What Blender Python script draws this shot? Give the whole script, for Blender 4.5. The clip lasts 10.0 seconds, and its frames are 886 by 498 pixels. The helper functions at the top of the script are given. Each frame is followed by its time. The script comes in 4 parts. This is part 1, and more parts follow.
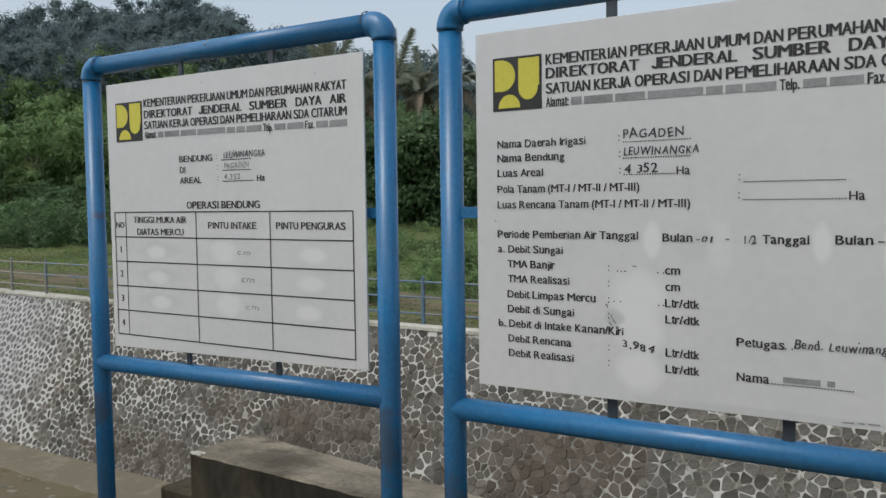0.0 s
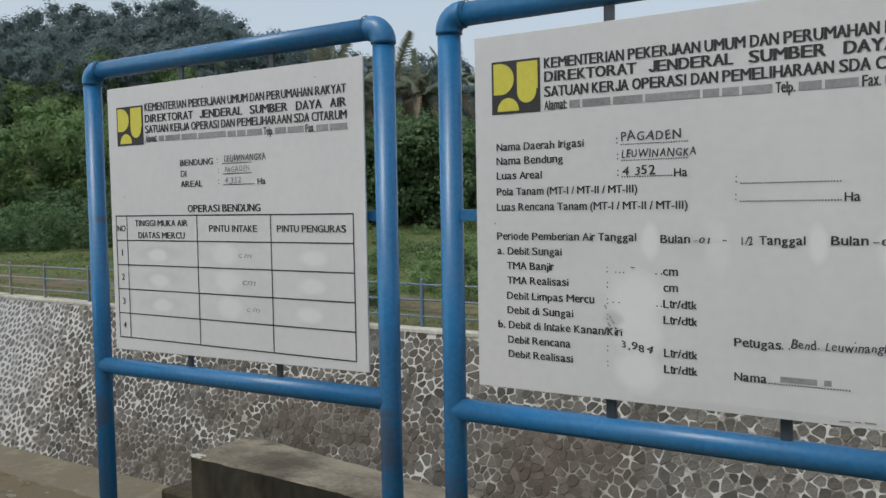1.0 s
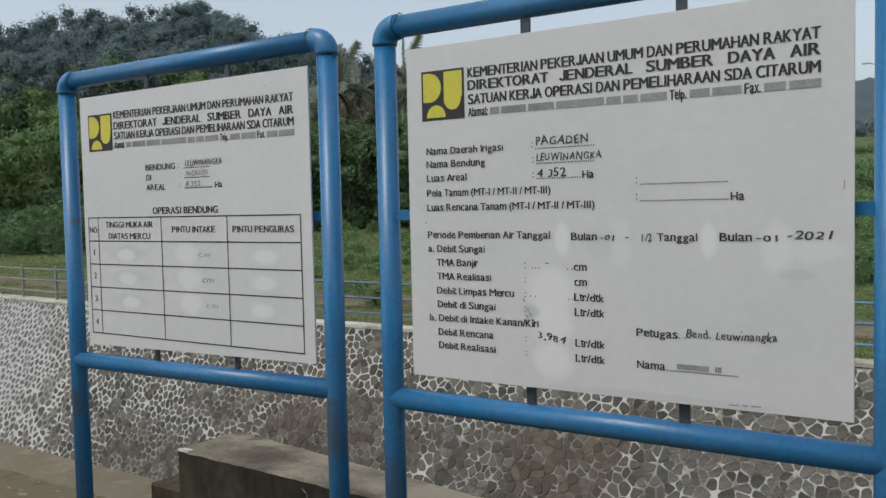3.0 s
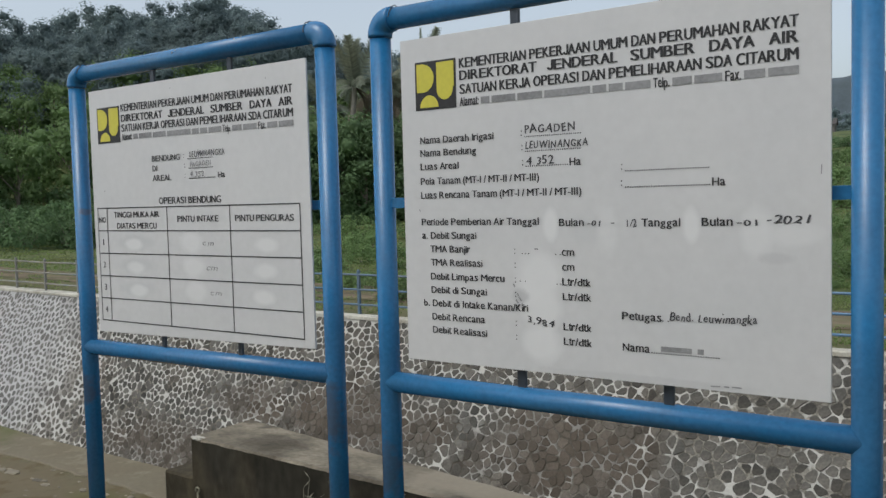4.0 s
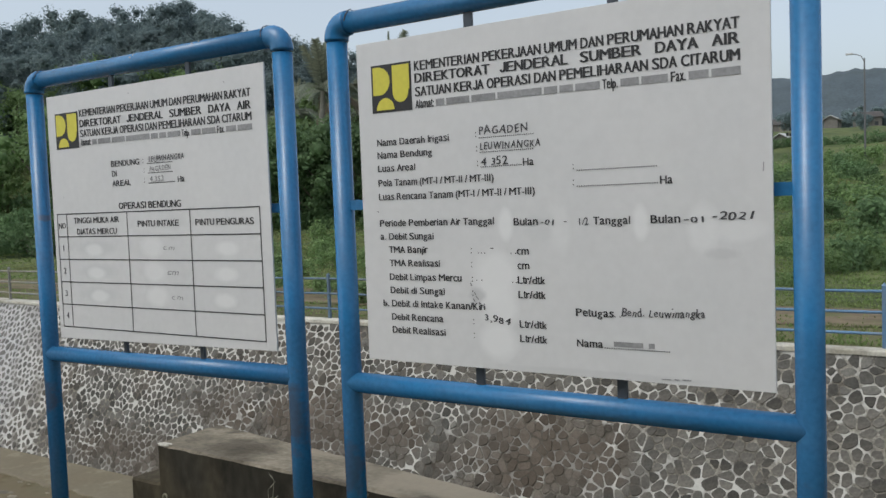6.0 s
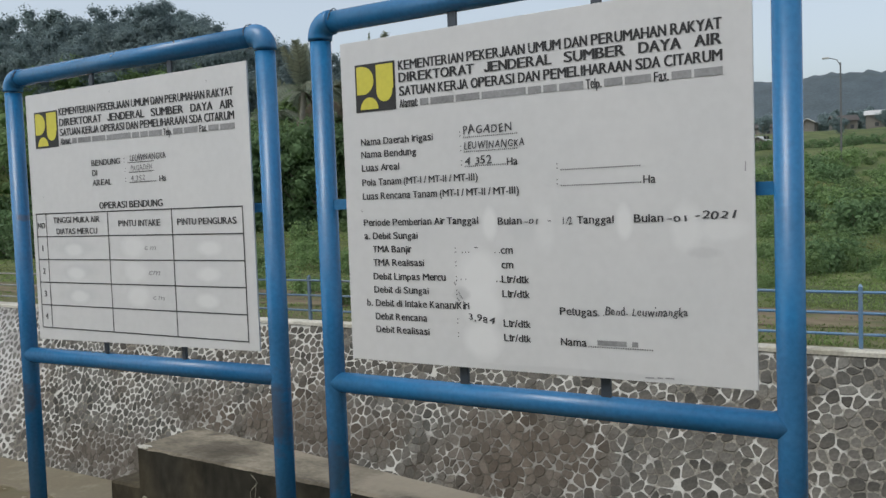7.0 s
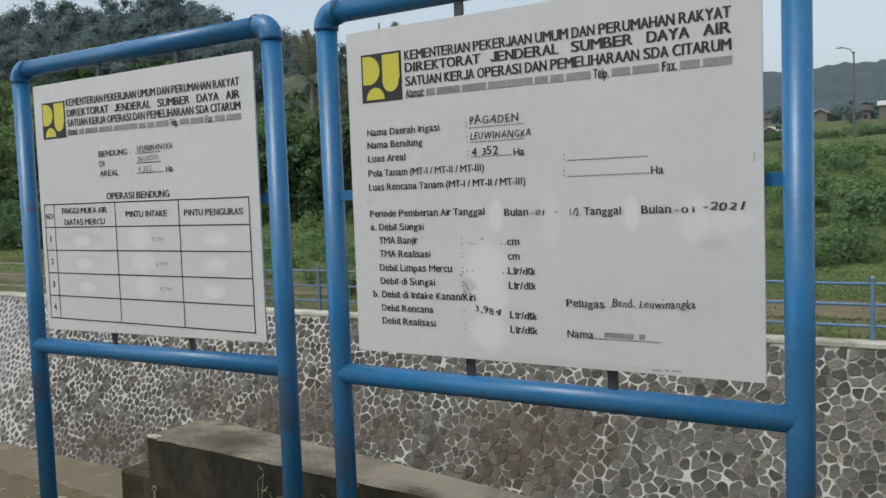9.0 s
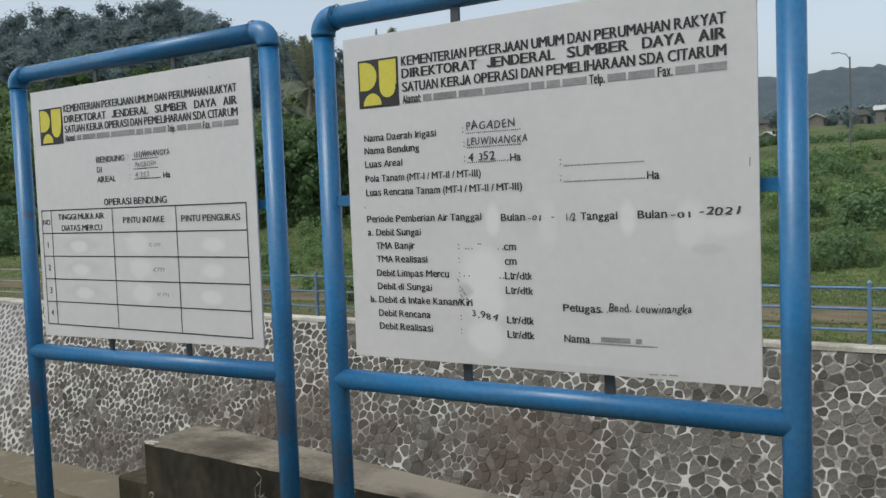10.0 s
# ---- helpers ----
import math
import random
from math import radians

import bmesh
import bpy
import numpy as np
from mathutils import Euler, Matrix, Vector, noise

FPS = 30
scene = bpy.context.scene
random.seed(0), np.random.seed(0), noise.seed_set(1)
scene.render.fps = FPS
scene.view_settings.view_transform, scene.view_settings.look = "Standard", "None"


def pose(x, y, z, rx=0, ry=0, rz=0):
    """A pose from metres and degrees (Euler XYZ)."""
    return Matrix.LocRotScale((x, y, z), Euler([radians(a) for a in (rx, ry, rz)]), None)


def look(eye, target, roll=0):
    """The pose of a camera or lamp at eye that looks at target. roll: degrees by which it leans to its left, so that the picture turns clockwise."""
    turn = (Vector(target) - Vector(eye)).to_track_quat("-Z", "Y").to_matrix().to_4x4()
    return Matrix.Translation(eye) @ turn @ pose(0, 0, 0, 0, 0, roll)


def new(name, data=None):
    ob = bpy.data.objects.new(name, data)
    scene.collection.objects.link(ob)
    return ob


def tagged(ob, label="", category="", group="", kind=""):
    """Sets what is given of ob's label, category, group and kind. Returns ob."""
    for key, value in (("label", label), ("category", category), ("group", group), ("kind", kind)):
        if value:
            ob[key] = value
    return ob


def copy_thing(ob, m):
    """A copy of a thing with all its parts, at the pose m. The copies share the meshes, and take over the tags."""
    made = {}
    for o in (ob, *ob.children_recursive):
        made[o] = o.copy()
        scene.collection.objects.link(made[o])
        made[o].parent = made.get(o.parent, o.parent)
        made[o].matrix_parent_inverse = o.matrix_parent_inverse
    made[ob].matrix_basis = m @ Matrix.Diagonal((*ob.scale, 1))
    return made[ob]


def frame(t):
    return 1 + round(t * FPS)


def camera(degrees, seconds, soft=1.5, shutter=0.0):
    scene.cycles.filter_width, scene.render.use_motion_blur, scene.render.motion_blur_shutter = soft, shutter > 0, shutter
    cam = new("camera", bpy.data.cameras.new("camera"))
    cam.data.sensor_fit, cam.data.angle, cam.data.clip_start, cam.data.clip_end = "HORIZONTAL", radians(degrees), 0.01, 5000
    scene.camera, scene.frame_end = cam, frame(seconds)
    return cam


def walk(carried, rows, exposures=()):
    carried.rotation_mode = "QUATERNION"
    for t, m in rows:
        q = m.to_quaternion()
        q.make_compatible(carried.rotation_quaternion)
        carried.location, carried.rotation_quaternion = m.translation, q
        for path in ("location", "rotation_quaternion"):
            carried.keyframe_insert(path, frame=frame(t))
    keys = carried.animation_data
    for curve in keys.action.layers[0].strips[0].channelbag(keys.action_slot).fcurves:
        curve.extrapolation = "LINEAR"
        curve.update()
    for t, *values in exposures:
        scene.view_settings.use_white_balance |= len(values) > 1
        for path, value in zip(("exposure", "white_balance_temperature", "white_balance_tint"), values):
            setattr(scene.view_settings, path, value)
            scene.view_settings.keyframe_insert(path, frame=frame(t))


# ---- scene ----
cam = camera(54.7, 10.0)

PATH = [
    (0, (1.494, -2.553, 1.69), (0.416, -0.872, 1.576), -0.8),
    (0.5, (1.507, -2.569, 1.692), (0.431, -0.887, 1.59), -1.0),
    (1, (1.503, -2.576, 1.69), (0.428, -0.893, 1.582), -1.0),
    (1.5, (1.524, -2.604, 1.691), (0.499, -0.889, 1.595), -0.8),
    (2, (1.612, -2.623, 1.696), (0.584, -0.909, 1.627), -1.5),
    (2.5, (1.746, -2.597, 1.695), (0.695, -0.897, 1.609), -1.0),
    (3, (1.855, -2.583, 1.682), (0.752, -0.918, 1.578), -1.3),
    (3.2, (1.877, -2.583, 1.674), (0.75, -0.935, 1.559), -1.0),
    (4.3, (2.003, -2.593, 1.652), (0.856, -0.958, 1.539), -1.8),
    (4.5, (2.014, -2.591, 1.65), (0.864, -0.959, 1.541), -2.0),
    (5, (2.021, -2.602, 1.652), (0.867, -0.972, 1.539), -1.9),
    (5.5, (2.027, -2.594, 1.647), (0.893, -0.952, 1.52), -2.2),
    (6, (2.04, -2.598, 1.648), (0.955, -0.922, 1.536), -2.2),
    (6.2, (2.039, -2.593, 1.645), (0.964, -0.911, 1.534), -2.2),
    (7.3, (2.029, -2.61, 1.639), (0.986, -0.907, 1.53), -2.1),
    (7.5, (2.045, -2.587, 1.644), (0.993, -0.889, 1.532), -2.2),
    (8, (2.045, -2.588, 1.642), (0.997, -0.888, 1.53), -2.3),
    (8.5, (2.041, -2.59, 1.643), (0.986, -0.896, 1.523), -2.3),
    (9, (2.034, -2.587, 1.64), (0.968, -0.901, 1.51), -2.1),
    (9.5, (2.039, -2.586, 1.64), (0.979, -0.895, 1.515), -2.3),
    (10, (2.039, -2.591, 1.64), (0.977, -0.9, 1.522), -2.2),
]
walk(cam, [(t, look(eye, target, roll)) for t, eye, target, roll in PATH],
     exposures=[(0, -0.08, 6300, 6), (4.8, -0.08, 6300, 6), (6, -0.01, 6300, 6), (10, 0.0, 6300, 6)])

# ---- world and light: an overcast day ----
SUN_ELEVATION, SUN_AZIMUTH = radians(58), radians(200)
world = bpy.data.worlds.new("overcast_sky")
scene.world = world
world.use_nodes = True
wt = world.node_tree
wt.nodes.clear()
w_sky = wt.nodes.new("ShaderNodeTexSky")
w_sky.sky_type = 'NISHITA'
w_sky.sun_disc = False
w_sky.sun_elevation, w_sky.sun_rotation = SUN_ELEVATION, SUN_AZIMUTH
w_sky.air_density, w_sky.dust_density, w_sky.ozone_density = 1.0, 4.0, 1.0
w_hsv = wt.nodes.new("ShaderNodeHueSaturation")
w_hsv.inputs["Saturation"].default_value = 0.48
w_bg = wt.nodes.new("ShaderNodeBackground")
w_bg.inputs["Strength"].default_value = 0.198
w_out = wt.nodes.new("ShaderNodeOutputWorld")
wt.links.new(w_sky.outputs["Color"], w_hsv.inputs["Color"])
wt.links.new(w_hsv.outputs["Color"], w_bg.inputs["Color"])
wt.links.new(w_bg.outputs["Background"], w_out.inputs["Surface"])

sun_data = bpy.data.lights.new("sun", 'SUN')
sun_data.energy = 0.4
sun_data.angle = radians(25)
sun_data.color = (1.0, 0.99, 0.97)
sun = new("sun", sun_data)
sun_dir = Vector((math.cos(SUN_ELEVATION) * math.sin(SUN_AZIMUTH), math.cos(SUN_ELEVATION) * math.cos(SUN_AZIMUTH), math.sin(SUN_ELEVATION)))
sun.matrix_world = look(sun_dir * 50, (0, 0, 0))


# ---- materials ----
def material(name, base, rough=0.6, spread=0.12, scale=4.0, fine=40.0, bump=0.2, metal=0.0, tint=None, tint_scale=1.2,
             tint_amount=0.0, per_object=0.0, per_island=0.0, coords="Object", stretch=(1, 1, 1)):
    """A procedural surface: base colour broken up at two scales, a second colour in patches, fine relief."""
    m = bpy.data.materials.new(name)
    m.use_nodes = True
    t = m.node_tree
    n, l = t.nodes, t.links
    bsdf = n["Principled BSDF"]
    bsdf.inputs["Roughness"].default_value = rough
    bsdf.inputs["Metallic"].default_value = metal
    tc = n.new("ShaderNodeTexCoord")
    mp = n.new("ShaderNodeMapping")
    mp.inputs["Scale"].default_value = stretch
    l.new(tc.outputs[coords], mp.inputs["Vector"])
    big = n.new("ShaderNodeTexNoise")
    big.inputs["Scale"].default_value, big.inputs["Detail"].default_value = scale, 5
    small = n.new("ShaderNodeTexNoise")
    small.inputs["Scale"].default_value, small.inputs["Detail"].default_value = fine, 6
    for tex in (big, small):
        l.new(mp.outputs["Vector"], tex.inputs["Vector"])
    add = n.new("ShaderNodeMath")
    add.operation = 'ADD'
    l.new(big.outputs["Fac"], add.inputs[0])
    l.new(small.outputs["Fac"], add.inputs[1])
    rng = n.new("ShaderNodeMapRange")
    rng.inputs["From Min"].default_value, rng.inputs["From Max"].default_value = 0.6, 1.4
    rng.inputs["To Min"].default_value, rng.inputs["To Max"].default_value = 1 - spread * 1.6, 1 + spread * 1.6
    l.new(add.outputs[0], rng.inputs["Value"])
    value = rng.outputs["Result"]
    for amount, node, socket in ((per_object, "ShaderNodeObjectInfo", "Random"), (per_island, "ShaderNodeNewGeometry", "Random Per Island")):
        if amount:
            src = n.new(node)
            r2 = n.new("ShaderNodeMapRange")
            r2.inputs["To Min"].default_value, r2.inputs["To Max"].default_value = 1 - amount, 1 + amount
            l.new(src.outputs[socket], r2.inputs["Value"])
            mul = n.new("ShaderNodeMath")
            mul.operation = 'MULTIPLY'
            l.new(value, mul.inputs[0])
            l.new(r2.outputs["Result"], mul.inputs[1])
            value = mul.outputs[0]
    colour = n.new("ShaderNodeRGB")
    colour.outputs[0].default_value = (*base, 1)
    source = colour.outputs[0]
    if tint:
        patch = n.new("ShaderNodeTexNoise")
        patch.inputs["Scale"].default_value, patch.inputs["Detail"].default_value = tint_scale, 6
        l.new(mp.outputs["Vector"], patch.inputs["Vector"])
        edge = n.new("ShaderNodeMapRange")
        edge.inputs["From Min"].default_value, edge.inputs["From Max"].default_value = 0.45, 0.65
        edge.inputs["To Max"].default_value = tint_amount
        l.new(patch.outputs["Fac"], edge.inputs["Value"])
        mix = n.new("ShaderNodeMix")
        mix.data_type = 'RGBA'
        l.new(edge.outputs["Result"], mix.inputs["Factor"])
        l.new(source, mix.inputs["A"])
        mix.inputs["B"].default_value = (*tint, 1)
        source = mix.outputs["Result"]
    scale_c = n.new("ShaderNodeVectorMath")
    scale_c.operation = 'SCALE'
    l.new(source, scale_c.inputs[0])
    l.new(value, scale_c.inputs["Scale"])
    l.new(scale_c.outputs["Vector"], bsdf.inputs["Base Color"])
    if bump:
        b = n.new("ShaderNodeBump")
        b.inputs["Strength"].default_value, b.inputs["Distance"].default_value = bump, 0.01
        l.new(add.outputs[0], b.inputs["Height"])
        l.new(b.outputs["Normal"], bsdf.inputs["Normal"])
    return m


M_PIPE = material("blue_pipe_paint", (0.022, 0.147, 0.326), 0.27, 0.12, 3, 60, 0.05, tint=(0.05, 0.135, 0.25), tint_scale=2.5, tint_amount=0.5)
M_PIPE.node_tree.nodes["Principled BSDF"].inputs["Specular IOR Level"].default_value = 0.5
M_PANEL = material("white_board", (0.585, 0.583, 0.58), 0.45, 0.03, 1.5, 30, 0.02, tint=(0.54, 0.548, 0.553), tint_scale=2.0, tint_amount=0.4)
M_INK = material("black_print", (0.022, 0.022, 0.024), 0.6, 0.2, 8, 80, 0.0)
M_YELLOW = material("yellow_print", (0.56, 0.51, 0.06), 0.5, 0.06, 6, 60, 0.0)
STONE = dict(base=(0.100, 0.096, 0.085), rough=0.9, spread=0.26, scale=3, fine=22, bump=0.6, tint=(0.100, 0.087, 0.071), tint_scale=0.35, tint_amount=0.8)
M_STONE = material("river_stone", per_object=0.42, **STONE)
M_STONEWORK = material("river_stones_joined", per_island=0.42, **STONE)
M_MORTAR = material("pale_mortar", (0.218, 0.207, 0.178), 0.9, 0.5, 3.0, 24, 1.0, tint=(0.15, 0.135, 0.11), tint_scale=2.2, tint_amount=0.8)
M_CONCRETE = material("weathered_concrete", (0.198, 0.173, 0.13), 0.85, 0.28, 2.5, 22, 0.5, tint=(0.085, 0.073, 0.054), tint_scale=2.2, tint_amount=0.92, stretch=(1, 1.7, 1))
M_DARK_CONCRETE = material("dark_concrete", (0.032, 0.029, 0.0215), 0.9, 0.35, 2.0, 12, 0.5, tint=(0.064, 0.053, 0.033), tint_scale=1.5, tint_amount=0.8, stretch=(1, 1, 0.6))
M_TAB = material("dark_steel_tab", (0.05, 0.062, 0.078), 0.5, 0.15, 4, 40, 0.1)
M_CAPPING = material("pale_concrete", (0.45, 0.43, 0.37), 0.85, 0.22, 2, 18, 0.5, tint=(0.26, 0.24, 0.18), tint_scale=1.3, tint_amount=0.7)
M_GRASS = material("grass_ground", (0.098, 0.116, 0.045), 0.9, 0.3, 0.25, 3.0, 0.6, tint=(0.050, 0.075, 0.028), tint_scale=0.16, tint_amount=0.8)
M_DIRT = material("dirt_track", (0.155, 0.124, 0.083), 0.95, 0.3, 0.9, 6.0, 0.5, tint=(0.082, 0.102, 0.040), tint_scale=1.5, tint_amount=1.0, stretch=(0.4, 1, 1))
M_BED = material("muddy_bed", (0.122, 0.102, 0.064), 0.8, 0.3, 0.8, 6.0, 0.5, tint=(0.088, 0.084, 0.045), tint_scale=0.7, tint_amount=0.9)
M_APRON = material("silty_concrete", (0.205, 0.186, 0.135), 0.8, 0.12, 0.8, 9.0, 0.25, tint=(0.19, 0.165, 0.115), tint_scale=0.6, tint_amount=0.8)
M_DEBRIS = material("pale_rubble", (0.17, 0.15, 0.108), 0.85, 0.25, 4, 20, 0.3, per_island=0.45)
M_RAIL = material("blue_rail_paint", (0.085, 0.175, 0.29), 0.5, 0.12, 3, 30, 0.05, tint=(0.24, 0.20, 0.16), tint_scale=0.6, tint_amount=0.75)


M_LEAF = material("leaf_green", (0.083, 0.122, 0.049), 0.6, 0.12, 0.4, 3, 0.0, tint=(0.07, 0.105, 0.034), tint_scale=0.12, tint_amount=0.7, per_object=0.2, per_island=0.28)
M_LEAF_LIGHT = material("light_leaf_green", (0.087, 0.130, 0.050), 0.65, 0.12, 0.4, 3, 0.0, tint=(0.05, 0.084, 0.033), tint_scale=0.12, tint_amount=0.8, per_object=0.15, per_island=0.15)
# Far leaves: bluish-grey distance haze is mixed into their colour.
M_LEAF_HAZED = material("hazed_leaf_green", (0.096, 0.126, 0.128), 0.8, 0.12, 0.3, 3, 0.0, tint=(0.108, 0.138, 0.130), tint_scale=0.1, tint_amount=0.7, per_object=0.2, per_island=0.1)
M_DEEP = material("deep_green_leaf", (0.066, 0.106, 0.048), 0.7, 0.12, 0.4, 3, 0.0, tint=(0.074, 0.104, 0.048), tint_scale=0.15, tint_amount=0.7, per_object=0.2, per_island=0.15)
M_DEAD = material("dead_palm_leaf", (0.14, 0.115, 0.08), 0.85, 0.2, 0.6, 4, 0.0, per_island=0.25)
M_PALM = material("palm_leaf", (0.098, 0.114, 0.085), 0.5, 0.15, 0.4, 3, 0.0, per_island=0.3, tint=(0.13, 0.12, 0.075), tint_scale=0.2, tint_amount=0.6)
M_PALM_TRUNK = material("palm_trunk", (0.30, 0.275, 0.235), 0.9, 0.2, 2, 12, 0.5)
M_BARK = material("bark", (0.23, 0.20, 0.16), 0.9, 0.25, 2, 12, 0.6)
M_BLADE = material("grass_blade", (0.095, 0.130, 0.046), 0.7, 0.2, 0.3, 4, 0.0, tint=(0.12, 0.115, 0.05), tint_scale=0.2, tint_amount=0.7, per_island=0.25)
M_PEN = material("marker_ink", (0.05, 0.05, 0.055), 0.6, 0.2, 8, 80, 0.0)
M_DULL_INK = material("faded_print", (0.24, 0.24, 0.243), 0.6, 0.2, 8, 80, 0.0)
M_DRY = material("dry_stalk", (0.19, 0.18, 0.125), 0.8, 0.2, 3, 20, 0.0)
M_ROOF = material("clay_roof", (0.066, 0.060, 0.056), 0.8, 0.2, 1, 8, 0.3)
M_ZINC = material("pale_roof", (0.45, 0.45, 0.44), 0.5, 0.1, 1, 8, 0.2)
M_HOUSE = material("house_plaster", (0.15, 0.14, 0.125), 0.85, 0.15, 1, 8, 0.2)
M_POLE = material("grey_pole", (0.11, 0.11, 0.11), 0.6, 0.1, 2, 20, 0.1)
M_GLASS = material("dark_window", (0.03, 0.035, 0.04), 0.15, 0.1, 2, 20, 0.0)
def translucent(mat, share):
    """Lets a share of the light through a leaf."""
    mat.node_tree.nodes["Principled BSDF"].inputs["Specular IOR Level"].default_value = 0.15
    n, l = mat.node_tree.nodes, mat.node_tree.links
    bsdf, out = n["Principled BSDF"], n["Material Output"]
    thin = n.new("ShaderNodeBsdfTranslucent")
    l.new(bsdf.inputs["Base Color"].links[0].from_socket, thin.inputs["Color"])
    both = n.new("ShaderNodeAddShader") if share == 1 else n.new("ShaderNodeMixShader")
    if share != 1:
        both.inputs["Fac"].default_value = share
    l.new(bsdf.outputs[0], both.inputs[-2])
    l.new(thin.outputs[0], both.inputs[-1])
    l.new(both.outputs[0], out.inputs["Surface"])


for leaf_mat in (M_LEAF, M_LEAF_LIGHT, M_LEAF_HAZED, M_DEEP, M_PALM, M_BLADE):
    translucent(leaf_mat, 1)
# The blue-grey of the air in between is painted into the ridge's colour.
M_RIDGE = material("hazed_far_forest", (0.062, 0.082, 0.095), 0.95, 0.2, 0.09, 0.9, 0.0, tint=(0.052, 0.069, 0.076), tint_scale=0.06, tint_amount=0.8)


def stained(mat, spots, colour, grain=1.1, ragged=1.8):
    """Adds stains with ragged edges, each at a place with its own reach."""
    n, l = mat.node_tree.nodes, mat.node_tree.links
    bsdf = n["Principled BSDF"]
    source = bsdf.inputs["Base Color"].links[0].from_socket
    geo = n.new("ShaderNodeNewGeometry")
    rag = n.new("ShaderNodeTexNoise")
    rag.inputs["Scale"].default_value, rag.inputs["Detail"].default_value = grain, 7
    l.new(geo.outputs["Position"], rag.inputs["Vector"])
    for place, reach, amount in spots:
        rel = n.new("ShaderNodeVectorMath")
        rel.operation = 'SUBTRACT'
        rel.inputs[1].default_value = place
        l.new(geo.outputs["Position"], rel.inputs[0])
        div = n.new("ShaderNodeVectorMath")
        div.operation = 'DIVIDE'
        div.inputs[1].default_value = reach
        l.new(rel.outputs[0], div.inputs[0])
        ln = n.new("ShaderNodeVectorMath")
        ln.operation = 'LENGTH'
        l.new(div.outputs[0], ln.inputs[0])
        add = n.new("ShaderNodeMath")
        add.operation = 'MULTIPLY_ADD'
        add.inputs[1].default_value = ragged
        l.new(rag.outputs["Fac"], add.inputs[0])
        l.new(ln.outputs["Value"], add.inputs[2])
        edge = n.new("ShaderNodeMapRange")
        edge.inputs["From Min"].default_value, edge.inputs["From Max"].default_value = 1.1 + ragged / 2, 0.6 + ragged / 2
        edge.inputs["To Max"].default_value = amount
        l.new(add.outputs[0], edge.inputs["Value"])
        mix = n.new("ShaderNodeMix")
        mix.data_type = 'RGBA'
        l.new(edge.outputs["Result"], mix.inputs["Factor"])
        l.new(source, mix.inputs["A"])
        mix.inputs["B"].default_value = (*colour, 1)
        source = mix.outputs["Result"]
    l.new(source, bsdf.inputs["Base Color"])


for ground_mat in (M_BED, M_APRON, M_DIRT, M_GRASS, M_STONE, M_STONEWORK, M_MORTAR, M_DARK_CONCRETE, M_CONCRETE):
    ground_mat.node_tree.nodes["Principled BSDF"].inputs["Specular IOR Level"].default_value = 0.15
stained(M_GRASS, [((-15, 16.0, -1.3), (90, 2.4, 2), 0.5)], (0.15, 0.125, 0.075), 0.9, 2.2)
STAINS = [((-11.8, 13.0, -3.7), (3.2, 2.0, 0.85), 0.7), ((-6.2, 13.0, -3.7), (2.6, 2.0, 0.9), 0.6), ((-17.5, 12.4, -5.2), (4.5, 2.0, 0.9), 0.6),
          ((-15.5, 12.8, -3.6), (2.0, 2.0, 0.6), 0.5)]
stained(M_MORTAR, [((-9.5, 13, -3.8), (7.5, 8, 3.5), 0.42)], (0.062, 0.055, 0.044), 1.5, 6.0)
stained(M_MORTAR, [((-15.5, 16.2, -3.2), (13.0, 7.5, 8), 0.9)], (0.49, 0.478, 0.44), 2.2, 7.0)
stained(M_MORTAR, STAINS, (0.050, 0.042, 0.032), 1.7, 2.6)
for stone_mat in (M_STONE, M_STONEWORK):
    stained(stone_mat, [(p, q, k * 0.6) for p, q, k in STAINS], (0.092, 0.066, 0.046))
stained(M_MORTAR, [((-31.5, 13.5, -3.2), (8.6, 6.0, 6.0), 0.85)], (0.42, 0.416, 0.412), 0.6, 0.25)
for stone_mat in (M_STONE, M_STONEWORK):
    stained(stone_mat, [((-31.5, 13.5, -3.2), (8.6, 6.0, 6.0), 0.5)], (0.20, 0.196, 0.19), 0.6, 0.3)
stained(M_CONCRETE, [((-1.1, 2.2, -0.1), (0.75, 0.5, 1.0), 0.8), ((-2.2, 2.45, -0.2), (0.5, 0.25, 1.0), 0.6)], (0.27, 0.235, 0.178), 3.0, 2.0)
stained(M_CONCRETE, [((-2.0, 2.60, -0.2), (2.2, 0.17, 1.0), 0.75), ((-3.2, 2.1, -0.26), (0.5, 0.3, 1.0), 0.4)], (0.062, 0.053, 0.038), 5.0, 2.4)
stained(M_BED, [((-20, 9.4, -5.7), (9, 2.5, 2), 0.7)], (0.105, 0.080, 0.042), 0.7, 3.0)
stained(M_BED, [((-20, 10.0, -5.7), (8, 1.2, 2), 0.45)], (0.165, 0.142, 0.098), 1.6, 4.0)
stained(M_APRON, [((-19, 11.2, -5.65), (14, 3, 2), 0.5)], (0.125, 0.105, 0.072), 1.7, 6.0)
stained(M_RAIL, [((-14, 14.5, -0.7), (11, 5, 3), 0.5)], (0.085, 0.11, 0.12), 2.5, 1.5)
stained(M_RAIL, [((-30, 14.5, -0.7), (8, 5, 3), 0.8)], (0.23, 0.205, 0.16))
stained(M_BED, [((-27.5, 10.8, -5.7), (4.0, 1.6, 1), 0.8), ((-17.0, 9.8, -5.7), (1.6, 0.8, 1), 0.5)], (0.085, 0.092, 0.03), 1.3, 1.2)
stained(M_APRON, [((-27.6, 11.8, -5.7), (3.0, 1.5, 1), 0.7)], (0.095, 0.105, 0.04), 1.5, 1.2)
